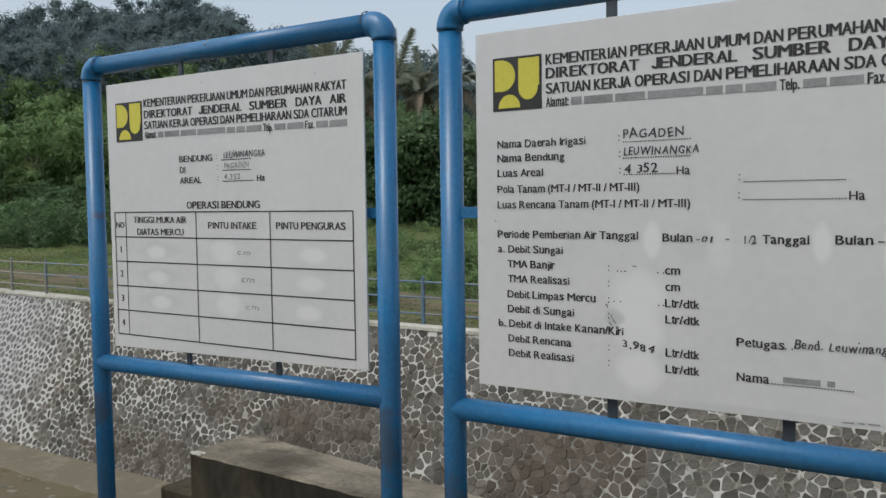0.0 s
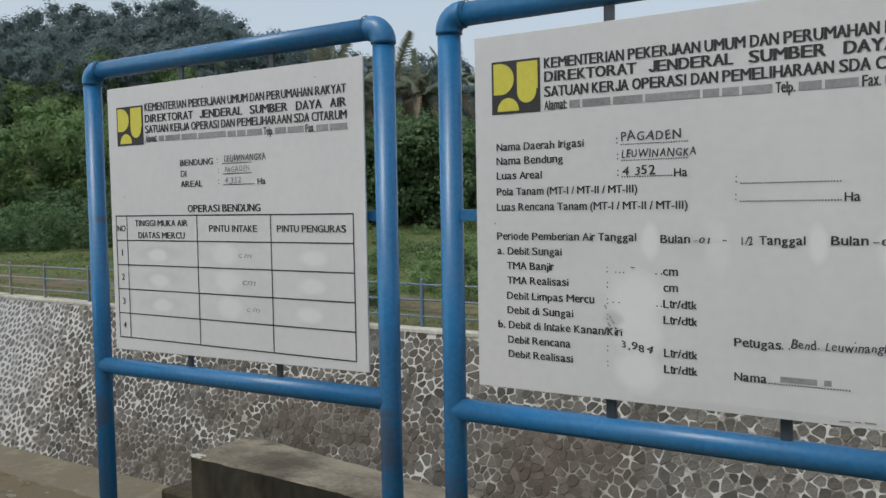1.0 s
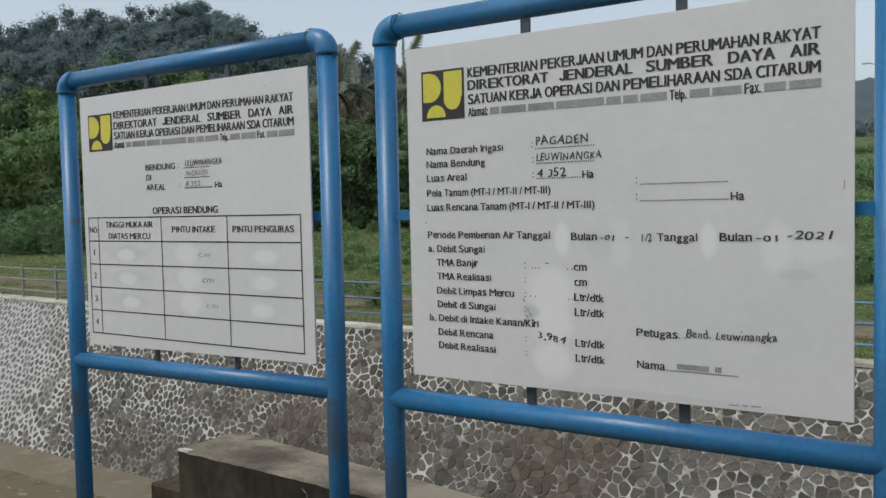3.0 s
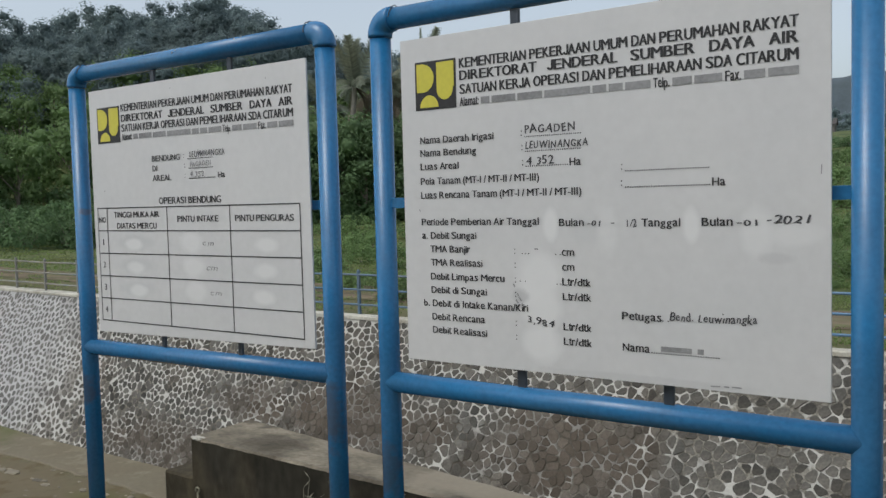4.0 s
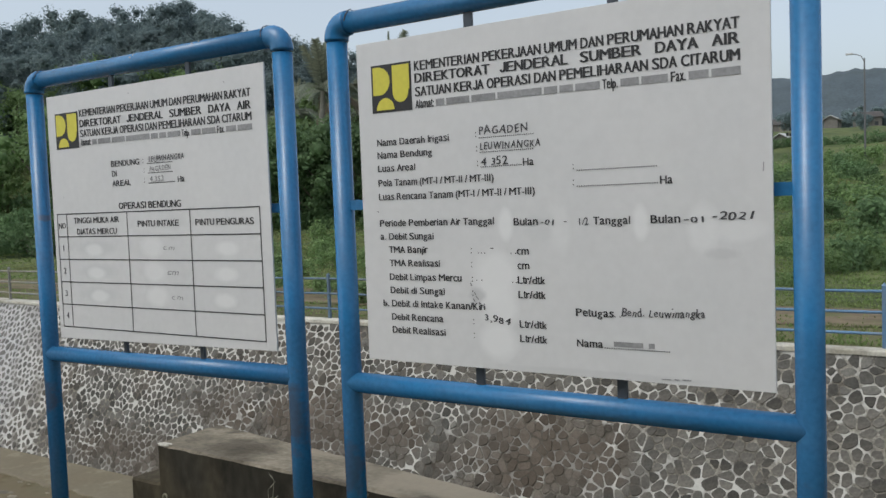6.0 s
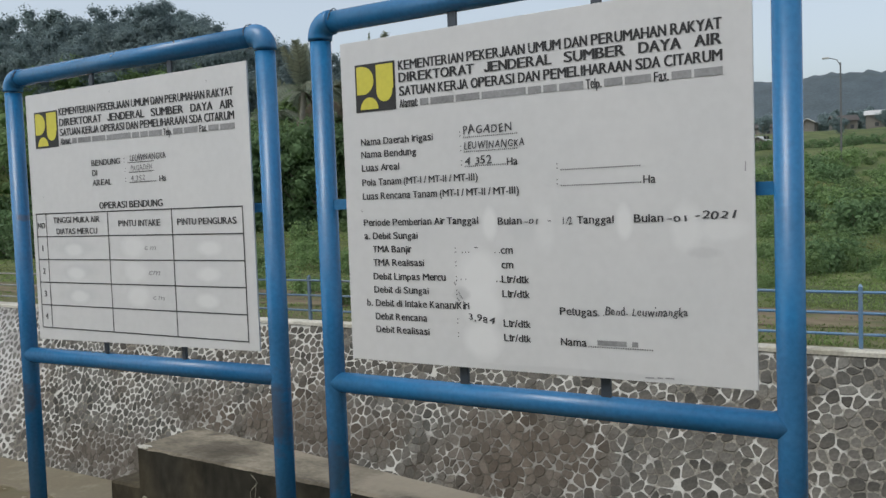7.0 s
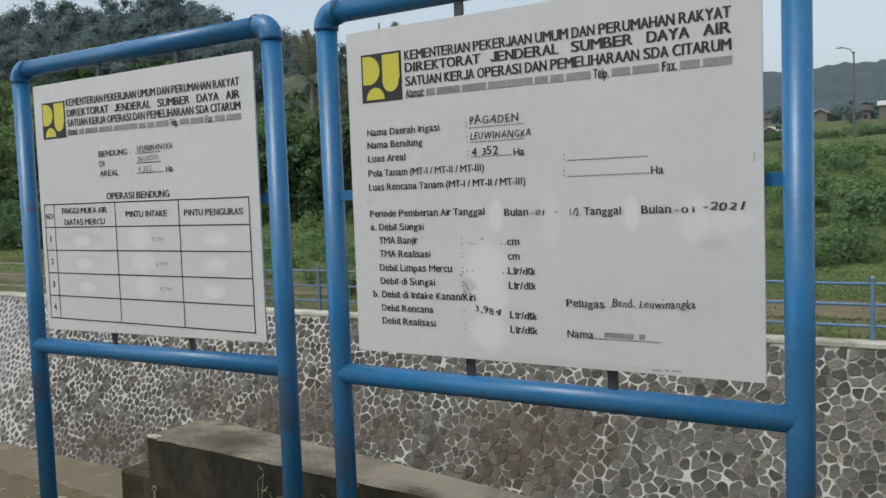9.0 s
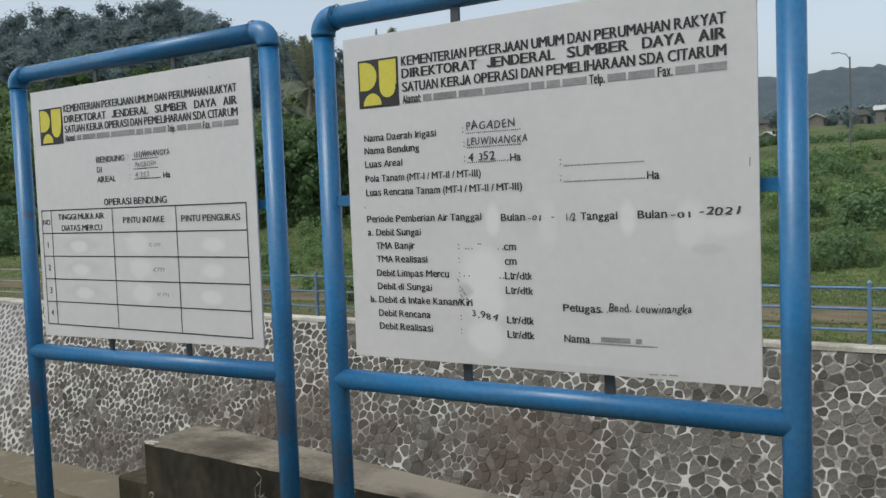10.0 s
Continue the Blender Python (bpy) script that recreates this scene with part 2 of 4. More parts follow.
stained(M_PIPE, [((-0.42, 0.02, 0.78), (0.05, 0.1, 0.16), 0.55), ((-2.17, 0.02, 0.70), (0.05, 0.1, 0.10), 0.5), ((-2.13, 0.03, 1.64), (0.022, 0.1, 0.02), 0.5), ((1.60, 0.02, 0.62), (0.05, 0.1, 0.14), 0.4), ((-0.13, 0.02, 0.60), (0.05, 0.1, 0.12), 0.4)], (0.075, 0.065, 0.06), 22, 1.6)
PALE, GREY = (0.70, 0.70, 0.695), (0.50, 0.51, 0.515)


def spot(x0, x1, z0, z1, amount):
    """A wiped patch on a board, by its extent."""
    return ((x0 + x1) / 2, 0, (z0 + z1) / 2), ((x1 - x0) / 1.75, 1, (z1 - z0) / 1.75), amount


wiped = []
for i in range(3):
    z, jog = 1.468 - 0.114 * i, 0.012 * (i - 1)
    wiped += [spot(-1.735 + jog, -1.605 + jog, z - 0.022, z + 0.034, 0.75), spot(-1.308 + jog, -1.165 + jog, z - 0.03, z + 0.066, 0.65), spot(-0.832 - jog, -0.698 - jog, z - 0.02, z + 0.04, 0.75)]
stained(M_PANEL, [spot(-1.80, -1.52, z - 0.02, z + 0.05, 0.45) for z in (1.468, 1.354, 1.24)] + [spot(0.70, 0.80, 1.50, 1.60, 0.25)], GREY, 14, 0.5)
stained(M_PANEL, wiped, PALE, 14, 0.5)
stained(M_PANEL, [spot(0.592, 0.645, 1.505, 1.610, 0.85), spot(1.076, 1.126, 1.505, 1.606, 0.85), spot(0.485, 0.655, 1.290, 1.465, 0.8), spot(0.505, 0.655, 1.200, 1.34, 0.75),
                  spot(0.505, 0.648, 1.085, 1.215, 0.8), spot(1.25, 1.34, 1.46, 1.61, 0.6), spot(1.32, 1.475, 1.495, 1.56, 0.5), spot(0.79, 0.86, 1.46, 1.62, 0.3)], PALE, 14, 0.5)
stained(M_PANEL, [spot(0.465, 0.53, 1.285, 1.335, 0.5), spot(1.30, 1.40, 1.44, 1.475, 0.3), spot(0.6, 1.3, 1.05, 1.075, 0.25)], (0.40, 0.40, 0.41), 30, 1.0)


# ---- builders ----
def mesh_of(name, bm, mat):
    me = bpy.data.meshes.new(name)
    bm.normal_update()
    bm.to_mesh(me)
    bm.free()
    me.materials.append(mat)
    return me


def part(name, bm, mat, parent=None, label="", smooth=False):
    """Links a bmesh as one mesh object, under a thing or part where one is given."""
    ob = new(name, mesh_of(name, bm, mat))
    if smooth:
        ob.data.shade_smooth()
    if parent is not None:
        ob.parent = parent
    if label:
        tagged(ob, label)
    return ob


def box(x0, x1, y0, y1, z0, z1, bevel=0.0, bm=None):
    bm = bm or bmesh.new()
    made = bmesh.ops.create_cube(bm, size=1)["verts"]
    bmesh.ops.scale(bm, vec=(x1 - x0, y1 - y0, z1 - z0), verts=made)
    bmesh.ops.translate(bm, vec=((x0 + x1) / 2, (y0 + y1) / 2, (z0 + z1) / 2), verts=made)
    if bevel:
        edges = list({e for v in made for e in v.link_edges})
        bmesh.ops.bevel(bm, geom=edges, offset=bevel, segments=2, affect='EDGES', profile=0.6)
    return bm


def tube(points, radii, sides=20, bm=None, capped=True):
    """A pipe along points, with a radius at each of them."""
    bm = bm or bmesh.new()
    points = [Vector(p) for p in points]
    if not isinstance(radii, (list, tuple)):
        radii = [radii] * len(points)
    rings = []
    side = None
    for i, p in enumerate(points):
        along = (points[min(i + 1, len(points) - 1)] - points[max(i - 1, 0)]).normalized()
        if side is None:
            side = along.orthogonal().normalized()
        side = (side - along * side.dot(along)).normalized()
        up = along.cross(side)
        rings.append([bm.verts.new(p + radii[i] * (math.cos(a) * side + math.sin(a) * up)) for a in (2 * math.pi * k / sides for k in range(sides))])
    for a, b in zip(rings, rings[1:]):
        for k in range(sides):
            bm.faces.new((a[k], a[(k + 1) % sides], b[(k + 1) % sides], b[k]))
    if capped:
        bm.faces.new(rings[0][::-1])
        bm.faces.new(rings[-1])
    return bm


def empty(name, x=0, y=0, z=0):
    ob = new(name)
    ob.location = (x, y, z)
    ob.empty_display_size = 0.2
    return ob


# ---- ground ----
def smooth_step(a, b, v):
    k = min(1, max(0, (v - a) / (b - a)))
    return k * k * (3 - 2 * k)


EYE_X, EYE_Y = 1.9, -2.6
RIDGE_AZ = [0, 26, 30, 34, 38, 41, 43, 45.3, 46.5, 47.8, 49.5, 52, 54, 57, 60, 66, 75, 90]
RIDGE_Z = [0, 6, 9.5, 11.5, 13.0, 14.2, 15.0, 17.4, 19.6, 20.8, 20.9, 20.2, 19.3, 18.2, 17.4, 15.8, 13, 10]


def polar(az, r):
    """A place by its bearing west of north, in degrees, and its distance from the signboards' forecourt."""
    return EYE_X - r * math.sin(radians(az)), EYE_Y + r * math.cos(radians(az))


def land(x, y):
    """Height of the far bank: a flat shelf behind the wall, rising to the village and, to the north-west, to a wooded hill."""
    az = math.degrees(math.atan2(EYE_X - x, y - EYE_Y))
    r = math.hypot(x - EYE_X, y - EYE_Y)
    low = 1 - 0.85 * smooth_step(41, 53, az)
    rise = 9.6 * smooth_step(24, 145, r) * low
    hill = max(0, float(np.interp(az, RIDGE_AZ, RIDGE_Z)) - rise + 1.3) * smooth_step(66, 128, r) if az > 26 else 0
    rough = (0.18 * noise.noise(Vector((x * 0.13, y * 0.13, 0))) + 0.42 * noise.noise(Vector((x * 0.31, y * 0.24, 4)))) * smooth_step(21, 32, y)
    rise += 10.5 * smooth_step(120, 300, r) * low
    return -1.32 + rise + hill + rough


def bank():
    bm = bmesh.new()
    xs = [-900, -600, -400, -300] + [-240 + 6 * i for i in range(30)] + [-60 + 2 * i for i in range(56)] + [55, 65, 80, 100, 130, 180, 260, 400, 700]
    ys = [14.34, 14.7, 16, 17, 18, 19, 20, 21.5, 23, 25] + [27 + 3 * i for i in range(50)] + [185, 200, 220, 250, 300, 400, 600, 900, 1500]
    grid = []
    for k, y in enumerate(ys):
        back = [min(0.05 * max(0, -22.6 - x), 0.9) if k < 2 else 0 for x in xs]
        grid.append([bm.verts.new((x, y + b, land(x, y))) for x, b in zip(xs, back)])
    for a, b in zip(grid, grid[1:]):
        for i in range(len(xs) - 1):
            bm.faces.new((a[i], a[i + 1], b[i + 1], b[i]))
    return part("ground", bm, M_GRASS, None, smooth=True)


tagged(bank(), "rough green grass land rising to a wooded hill", "ground", kind="structure")


def dirt_track():
    bm = bmesh.new()
    rows = []
    for i in range(90):
        x = -80 + 1.2 * i
        w = 0.35 * noise.noise(Vector((x * 0.3, 5, 0)))
        rows.append([bm.verts.new((x, y, land(x, y) + 0.02)) for y in (17.0 + w, 18.0, 19.0, 19.9 + w)])
    for a, b in zip(rows, rows[1:]):
        for i in range(3):
            bm.faces.new((a[i], b[i], b[i + 1], a[i + 1]))
    return part("dirt_track", bm, M_DIRT)


tagged(dirt_track(), "brown dirt track running behind the railing", "track", kind="structure")
tagged(part("channel_bed", box(-90, 40, -40, 13.6, -6.2, -5.7), M_BED), "muddy concrete floor of the channel", "channel bed", kind="structure")


def apron():
    """Silty concrete strip along the foot of the wall, its outer edge broken away."""
    bm = bmesh.new()
    rows = []
    for i in range(320):
        x = -60 + 0.25 * i
        e = 10.65 + 0.35 * noise.noise(Vector((x * 0.35, 2, 0))) + 0.16 * noise.noise(Vector((x * 1.9, 5, 0))) + 0.05 * (x < -22) * (-22 - x)
        far = 12.35 + max(0, 0.05 * (-23 - x))
        z = -5.655 + 0.012 * noise.noise(Vector((x, 1, 0)))
        rows.append([bm.verts.new(p) for p in ((x, e, -5.72), (x, e + 0.02, z - 0.015), (x, e + 0.07, z), (x, far - 0.5, -5.645), (x, far, -5.62), (x, far, -5.72))])
    for a, b in zip(rows, rows[1:]):
        for k in range(6):
            bm.faces.new((a[k], b[k], b[(k + 1) % 6], a[(k + 1) % 6]))
    bm.faces.new(rows[0])
    bm.faces.new(rows[-1][::-1])
    bmesh.ops.recalc_face_normals(bm, faces=bm.faces[:])
    return part("apron", bm, M_APRON)


tagged(apron(), "silty brown concrete apron along the wall's foot", "apron", kind="structure")


def channel_debris():
    """Pale stones and rubbish strewn along the edge of the apron."""
    rng = random.Random(17)
    bm = bmesh.new()
    for _ in range(130):
        x = rng.uniform(-30, -12)
        y = 10.35 - abs(rng.gauss(0, 0.9)) + 0.5 * noise.noise(Vector((x * 0.9, 0, 0)))
        s = 0.035 + 0.13 * rng.random() ** 3
        made = bmesh.ops.create_icosphere(bm, subdivisions=1, radius=s)["verts"]
        bmesh.ops.scale(bm, vec=(rng.uniform(0.8, 2.4), rng.uniform(0.6, 1.3), rng.uniform(0.2, 0.5)), verts=made)
        for v in made:
            v.co += Vector((x + s * 0.2 * rng.uniform(-1, 1), y + s * 0.2 * rng.uniform(-1, 1), -5.70 + s * 0.1))
    return part("debris", bm, M_DEBRIS)


tagged(channel_debris(), "pale stones and rubble strewn on the muddy bed", "rubble", kind="stuff")


def near_bank():
    """Trodden bank under the signboards; its edge steps back to the south-west."""
    bm = bmesh.new()
    outline = [(40, -60), (40, 0.32), (-1.2, 0.30), (-1.6, 0.15), (-2.35, 0.12), (-2.45, -0.2), (-2.8, -1.6), (-6, -4.0), (-90, -30), (-90, -60)]
    low = [bm.verts.new((x, y, -6.2)) for x, y in outline]
    rim = [bm.verts.new((x, y, -0.03)) for x, y in outline]
    top = [bm.verts.new((x + (0.03 if x < 0 else -0.03), y - 0.03, 0.0)) for x, y in outline]
    for a, b in ((low, rim), (rim, top)):
        for i in range(len(outline)):
            j = (i + 1) % len(outline)
            bm.faces.new((a[i], a[j], b[j], b[i]))
    bm.faces.new(top)
    bm.faces.new(low[::-1])
    bmesh.ops.recalc_face_normals(bm, faces=bm.faces[:])
    return part("near_bank", bm, M_DIRT)


tagged(near_bank(), "trodden earth bank under the signboards", "bank", kind="structure")

# Added out of view: dims the boards and darkens what the pipes reflect.
tagged(part("added_wall_south", box(-5, 30, -9.3, -9.0, 0, 5.2, 0.02), M_HOUSE), "plain weathered plaster wall, added unseen to dim light and reflections", "wall", kind="structure")

# ---- stone revetment ----
WALL_TOP, WALL_FOOT, SLOPE = -1.355, -5.72, 0.45
BEND_X = -22.6


def wall_y(z, x):
    """Front of the battered wall; west of the bend it turns slightly away."""
    y = 13.2 + SLOPE * (z + 3.4)
    if x < BEND_X + 0.42 * (z + 1.3):
        y += 0.05 * (BEND_X + 0.42 * (z + 1.3) - x)
    return y


def revetment():
    bm = bmesh.new()
    xs = [-70, -60, -50, -40, -35, -32, -30, -28, -26, -25, -24.5, -24, -23.5, -23, -22.5, -22, -20, -16, -12, -8, -4, 0, 4, 10, 20, 40]
    zs = [WALL_FOOT - 0.3 + (WALL_TOP - WALL_FOOT + 0.3) * i / 8 for i in range(9)]
    front = [[bm.verts.new((x, wall_y(z, x), z)) for x in xs] for z in zs]
    back = [[bm.verts.new((x, wall_y(zs[-1], x) + 0.9, z)) for x in xs] for z in (zs[0], zs[-1])]
    for g in (front, [front[-1], back[1]]):
        for a, b in zip(g, g[1:]):
            for i in range(len(xs) - 1):
                bm.faces.new((a[i], a[i + 1], b[i + 1], b[i]))
    return part("wall_revetment", bm, M_MORTAR)


wall = tagged(revetment(), "sloping river-stone retaining wall with pale mortar joints", "retaining wall", kind="structure")


def coping():
    bm = bmesh.new()
    xs = [-70, -50, -40, -34, -30, -27, -25, -24, -23.5, -23, -22.5, -20, -17, -14, -11, -8, -5, -2, 1, 4, 10, 20, 40]
    rings = []
    for x in xs:
        y = wall_y(WALL_TOP, x)
        w = 0.012 * noise.noise(Vector((x, 3, 1)))
        d = 0.26 + 0.2 * smooth_step(-21, -25, x)
        rings.append([bm.verts.new((x, y + dy, z + w)) for dy, z in ((-0.05, WALL_TOP - 0.02), (-0.05, -1.30), (-0.03, -1.275), (d - 0.03, -1.27), (d, -1.30), (d, WALL_TOP - 0.02))])
    for a, b in zip(rings, rings[1:]):
        for i in range(6):
            j = (i + 1) % 6
            bm.faces.new((a[i], b[i], b[j], a[j]))
    bm.faces.new(rings[0])
    bm.faces.new(rings[-1][::-1])
    return part("coping", bm, M_CAPPING, wall, "pale concrete coping")


coping()


# ---- concrete parapet block in front of the channel ----
def worn_block(x0, x1, y_front, y_back, z0, z1, front_turn=0.0, back_turn=0.0):
    """A cast block whose upper edges are chipped and uneven."""
    bm = bmesh.new()
    count = max(4, int((x1 - x0) / 0.07))
    rings = []
    for i in range(count + 1):
        x = x0 + (x1 - x0) * i / count
        y0, y1 = y_front + front_turn * (x - x0), max(y_back + back_turn * (x - x0), y_front + front_turn * (x - x0) + 0.12)
        chip = lambda k, a: a * noise.noise(Vector((x * 5, k * 3.7, 2))) + 0.6 * a * noise.noise(Vector((x * 17, k, 5)))
        c = 0.014 + abs(chip(1, 0.012))
        prof = [(y0, z0), (y0 + chip(2, 0.006), z0 + (z1 - z0) * 0.9), (y0 + chip(3, 0.01), z1 - c), (y0 + c, z1 + chip(4, 0.006)),
                ((y0 + y1) / 2, z1 + chip(5, 0.01)), (y1 - 0.03, z1 + chip(6, 0.006)), (y1, z1 - 0.03), (y1, z0)]
        rings.append([bm.verts.new((x, y, z)) for y, z in prof])
    for a, b in zip(rings, rings[1:]):
        for i in range(7):
            bm.faces.new((a[i], b[i], b[i + 1], a[i + 1]))
    bm.faces.new(rings[0])
    bm.faces.new(rings[-1][::-1])
    bmesh.ops.recalc_face_normals(bm, faces=bm.faces[:])
    return bm


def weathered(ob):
    """Upright faces take the darker material; tops keep the block's own."""
    ob.data.materials.append(M_DARK_CONCRETE)
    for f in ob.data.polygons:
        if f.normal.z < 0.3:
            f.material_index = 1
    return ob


def parapet():
    thing = empty("concrete_parapet", -1.2, 2.2, -6)
    bm = worn_block(-3.77, 2.2, 1.94, 2.62, -5.9, -0.26, -0.045, -0.15)
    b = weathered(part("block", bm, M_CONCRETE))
    b.parent, b.matrix_parent_inverse = thing, Matrix.Translation(-thing.location)
    s = weathered(part("step", worn_block(-4.16, -3.775, 1.96, 2.5, -5.9, -0.605), M_DARK_CONCRETE))
    s.parent, s.matrix_parent_inverse = thing, Matrix.Translation(-thing.location)
    bm = bmesh.new()
    bmesh.ops.create_icosphere(bm, subdivisions=3, radius=1)
    for v in bm.verts:
        k = 1 + 0.5 * noise.noise(v.co * 1.7) + 0.3 * noise.noise(v.co * 5)
        v.co = Vector((-3.70 + 0.075 * k * v.co.x, 1.962 + 0.032 * k * v.co.y, -0.262 + 0.013 * k * v.co.z))
    c = part("paint_splash", bm, M_CAPPING)
    c.parent, c.matrix_parent_inverse = thing, Matrix.Translation(-thing.location)
    pts = [(-3.667, 1.955, -1.75), (-3.667, 1.90, -1.70), (-3.667, 1.90, -0.70)] + [(-3.667 + 0.022 * math.sin(a), 1.90, -0.675 - 0.022 * math.cos(a)) for a in (0.6 * k for k in range(10))]
    h = part("steel_hook", tube(pts, 0.008, 8), M_DRY, smooth=True)
    h.parent, h.matrix_parent_inverse = thing, Matrix.Translation(-thing.location)
    return tagged(thing, "weathered grey concrete parapet block with a dark face", "parapet")


parapet()


# ---- signboards ----
PIPE = 0.0418


def signboard(left, right, panel_x0, panel_x1, z0, z1, tabs, label, sag=0.0, tab=0.017, west_tab=True):
    """Pipe frame with two posts, a curved top, a lower rail and a white panel hung between short tabs."""
    thing = empty("information_board", (left + right) / 2, 0.045, 0)
    ox, oy = thing.location.x, thing.location.y
    top, low, bend = 2.350, 0.94, 0.055

    def post(x):
        p = part("post", tube([(x - ox, 0, -0.25), (x - ox, 0, top - bend - 0.015)], PIPE, 28), M_PIPE, thing, smooth=False)
        p.data.shade_smooth()
        return p

    for x in (left, right):
        post(x)
    for x, s in ((left, 1), (right, -1)):
        pts = [(x - ox, 0, top - bend - 0.008)] + [(x - ox + s * bend * (1 - math.cos(a)), 0, top - bend + bend * math.sin(a)) for a in (math.pi / 2 * k / 8 for k in range(9))] + [(x - ox + s * (bend + 0.008), 0, top)]
        bm = tube(pts, PIPE + 0.006, 28)
        e = part("elbow", bm, M_PIPE, thing)
        e.data.shade_smooth()
    t = part("top_rail", tube([(left - ox + bend, 0, top), (right - ox - bend, 0, top)], PIPE, 28), M_PIPE, thing, smooth=True)
    r = part("lower_rail", tube([(left - ox, 0, low - sag * 0.7), (right - ox, 0, low)], PIPE - 0.0006, 28), M_PIPE, thing, smooth=True)
    for x in tabs:
        x -= ox
        part("hanger_tab", box(x - tab, x + tab, -0.010, 0.002, 2.2, top - 0.03, 0.001), M_TAB, thing)
        part("hanger_tab", box(x - tab, x + tab, -0.010, 0.002, low + 0.03, 1.10, 0.001), M_TAB, thing)
    for xa, xb in ((left - ox + 0.03, panel_x0 - ox + 0.06), (panel_x1 - ox - 0.06, right - ox - 0.03))[0 if west_tab else 1:]:
        part("side_tab", box(xa, xb, -0.010, 0.002, 1.625, 1.665, 0.001), M_PIPE, thing)
    panel = part("panel", box(panel_x0 - ox, panel_x1 - ox, -0.045, -0.037, z0, z1, 0.001), M_PANEL, thing, "white painted sheet with black print")
    for x in (left, right):
        s = 1 if x == left else -1
        pts = [(x - ox + s * (0.075 + 0.006 * math.sin(k)), -0.044 * math.cos(k * 0.5), top + 0.0445 * math.sin(k * 0.5) + 0.002 * k) for k in range(8)]
        part("tie_wire", tube(pts, 0.0022, 6), M_TAB, thing)
    rng = random.Random(int(left * 100))
    for _ in range(5):
        x, a = rng.uniform(left + 0.3, right - 0.3) - ox, rng.uniform(0.4, 1.2)
        bm = bmesh.new()
        bmesh.ops.create_icosphere(bm, subdivisions=1, radius=rng.uniform(0.003, 0.0055))
        bmesh.ops.translate(bm, vec=(x, -PIPE * math.cos(a), top + PIPE * math.sin(a)), verts=bm.verts[:])
        part("droppings", bm, M_CAPPING, thing)
    for v in panel.data.vertices:
        if v.co.x < 0 and v.co.z < (z0 + z1) / 2:
            v.co.z -= sag
    tagged(thing, label, "information board", "information boards")
    return thing, panel


board_a, panel_a = signboard(-2.168, -0.42, -1.998, -0.486, 1.047, 2.246, (-1.53, -0.985), "white weir operation board in a blue pipe frame", 0.024, 0.013, False)
board_b, panel_b = signboard(-0.13, 1.585, 0.0, 1.5, 1.05, 2.25, (0.474, 1.012), "large white irrigation record board in a blue pipe frame")


# ---- railing on the wall ----
def railing():
    thing = empty("railing", -12, 14.4, -1.28)
    ox, oy, oz = thing.location
    first = None
    for x in [0.37 + 2.57 * k for k in range(-10, 11)] + [-25.4 - 2.13 * k for k in range(1, 11)]:
        y = wall_y(WALL_TOP, x) + 0.2
        if first is None:
            bm = box(-0.035, 0.035, -0.035, 0.035, 0.0, 1.13, 0.004)
            made = bmesh.ops.create_cone(bm, cap_ends=True, segments=4, radius1=0.055, radius2=0.008, depth=0.05)["verts"]
            bmesh.ops.rotate(bm, cent=(0, 0, 0), matrix=Matrix.Rotation(math.pi / 4, 3, 'Z'), verts=made)
            bmesh.ops.translate(bm, vec=(0, 0, 1.155), verts=made)
            first = mesh_of("post", bm, M_RAIL)
        p = new("post", first)
        p.parent = thing
        p.location = (x - ox, y - oy, 0)
    for h in (1.03, 0.645, 0.26):
        pts = [(x - ox, wall_y(WALL_TOP, x) + 0.2 - oy, h + 0.02 * noise.noise(Vector((x, h * 9, 0)))) for x in [-47 + 1.5 * i for i in range(51)]]
        part("rail", tube(pts, 0.027, 10), M_RAIL, thing, smooth=True)
    return tagged(thing, "light blue metal railing standing on the wall's coping", "railing")


railing()


# ---- print on the boards ----
def islands(verts, faces):
    """Groups of vertices that hang together: the letters."""
    root = list(range(len(verts)))

    def find(i):
        while root[i] != i:
            root[i] = root[root[i]]
            i = root[i]
        return i

    for f in faces:
        for i in f[1:]:
            root[find(i)] = find(f[0])
    letters = {}
    for i in range(len(verts)):
        letters.setdefault(find(i), []).append(i)
    return letters.values()


def stand_on_line(verts, faces):
    """Gives capitals that reach below the line a hook that stands on it, and moves the next letters on."""
    for ids in list(islands(verts, faces)):
        low, high = min(verts[i].y for i in ids), max(verts[i].y for i in ids)
        if low > -0.08 or high < 0.5:
            continue
        right = max(verts[i].x for i in ids)
        gone = set(ids)
        faces[:] = [f for f in faces if f[0] not in gone]
        for i, v in enumerate(verts):
            if i in gone:
                v.x, v.y = right, 0.1
            elif v.x > right - 0.02:
                v.x += 0.26
        right += 0.24
        arc = [radians(-180 * k / 8) for k in range(9)]
        outer = [(right, high)] + [(right - 0.19 + 0.19 * math.cos(a), 0.19 + 0.20 * math.sin(a)) for a in arc]
        inner = [(right - 0.10, high)] + [(right - 0.19 + 0.09 * math.cos(a), 0.19 + 0.10 * math.sin(a)) for a in arc]
        first = len(verts)
        for p, q in zip(outer, inner):
            verts += [Vector((*p, 0)), Vector((*q, 0))]
        faces += [(first + 2 * k, first + 2 * k + 1, first + 2 * k + 3, first + 2 * k + 2) for k in range(9)]


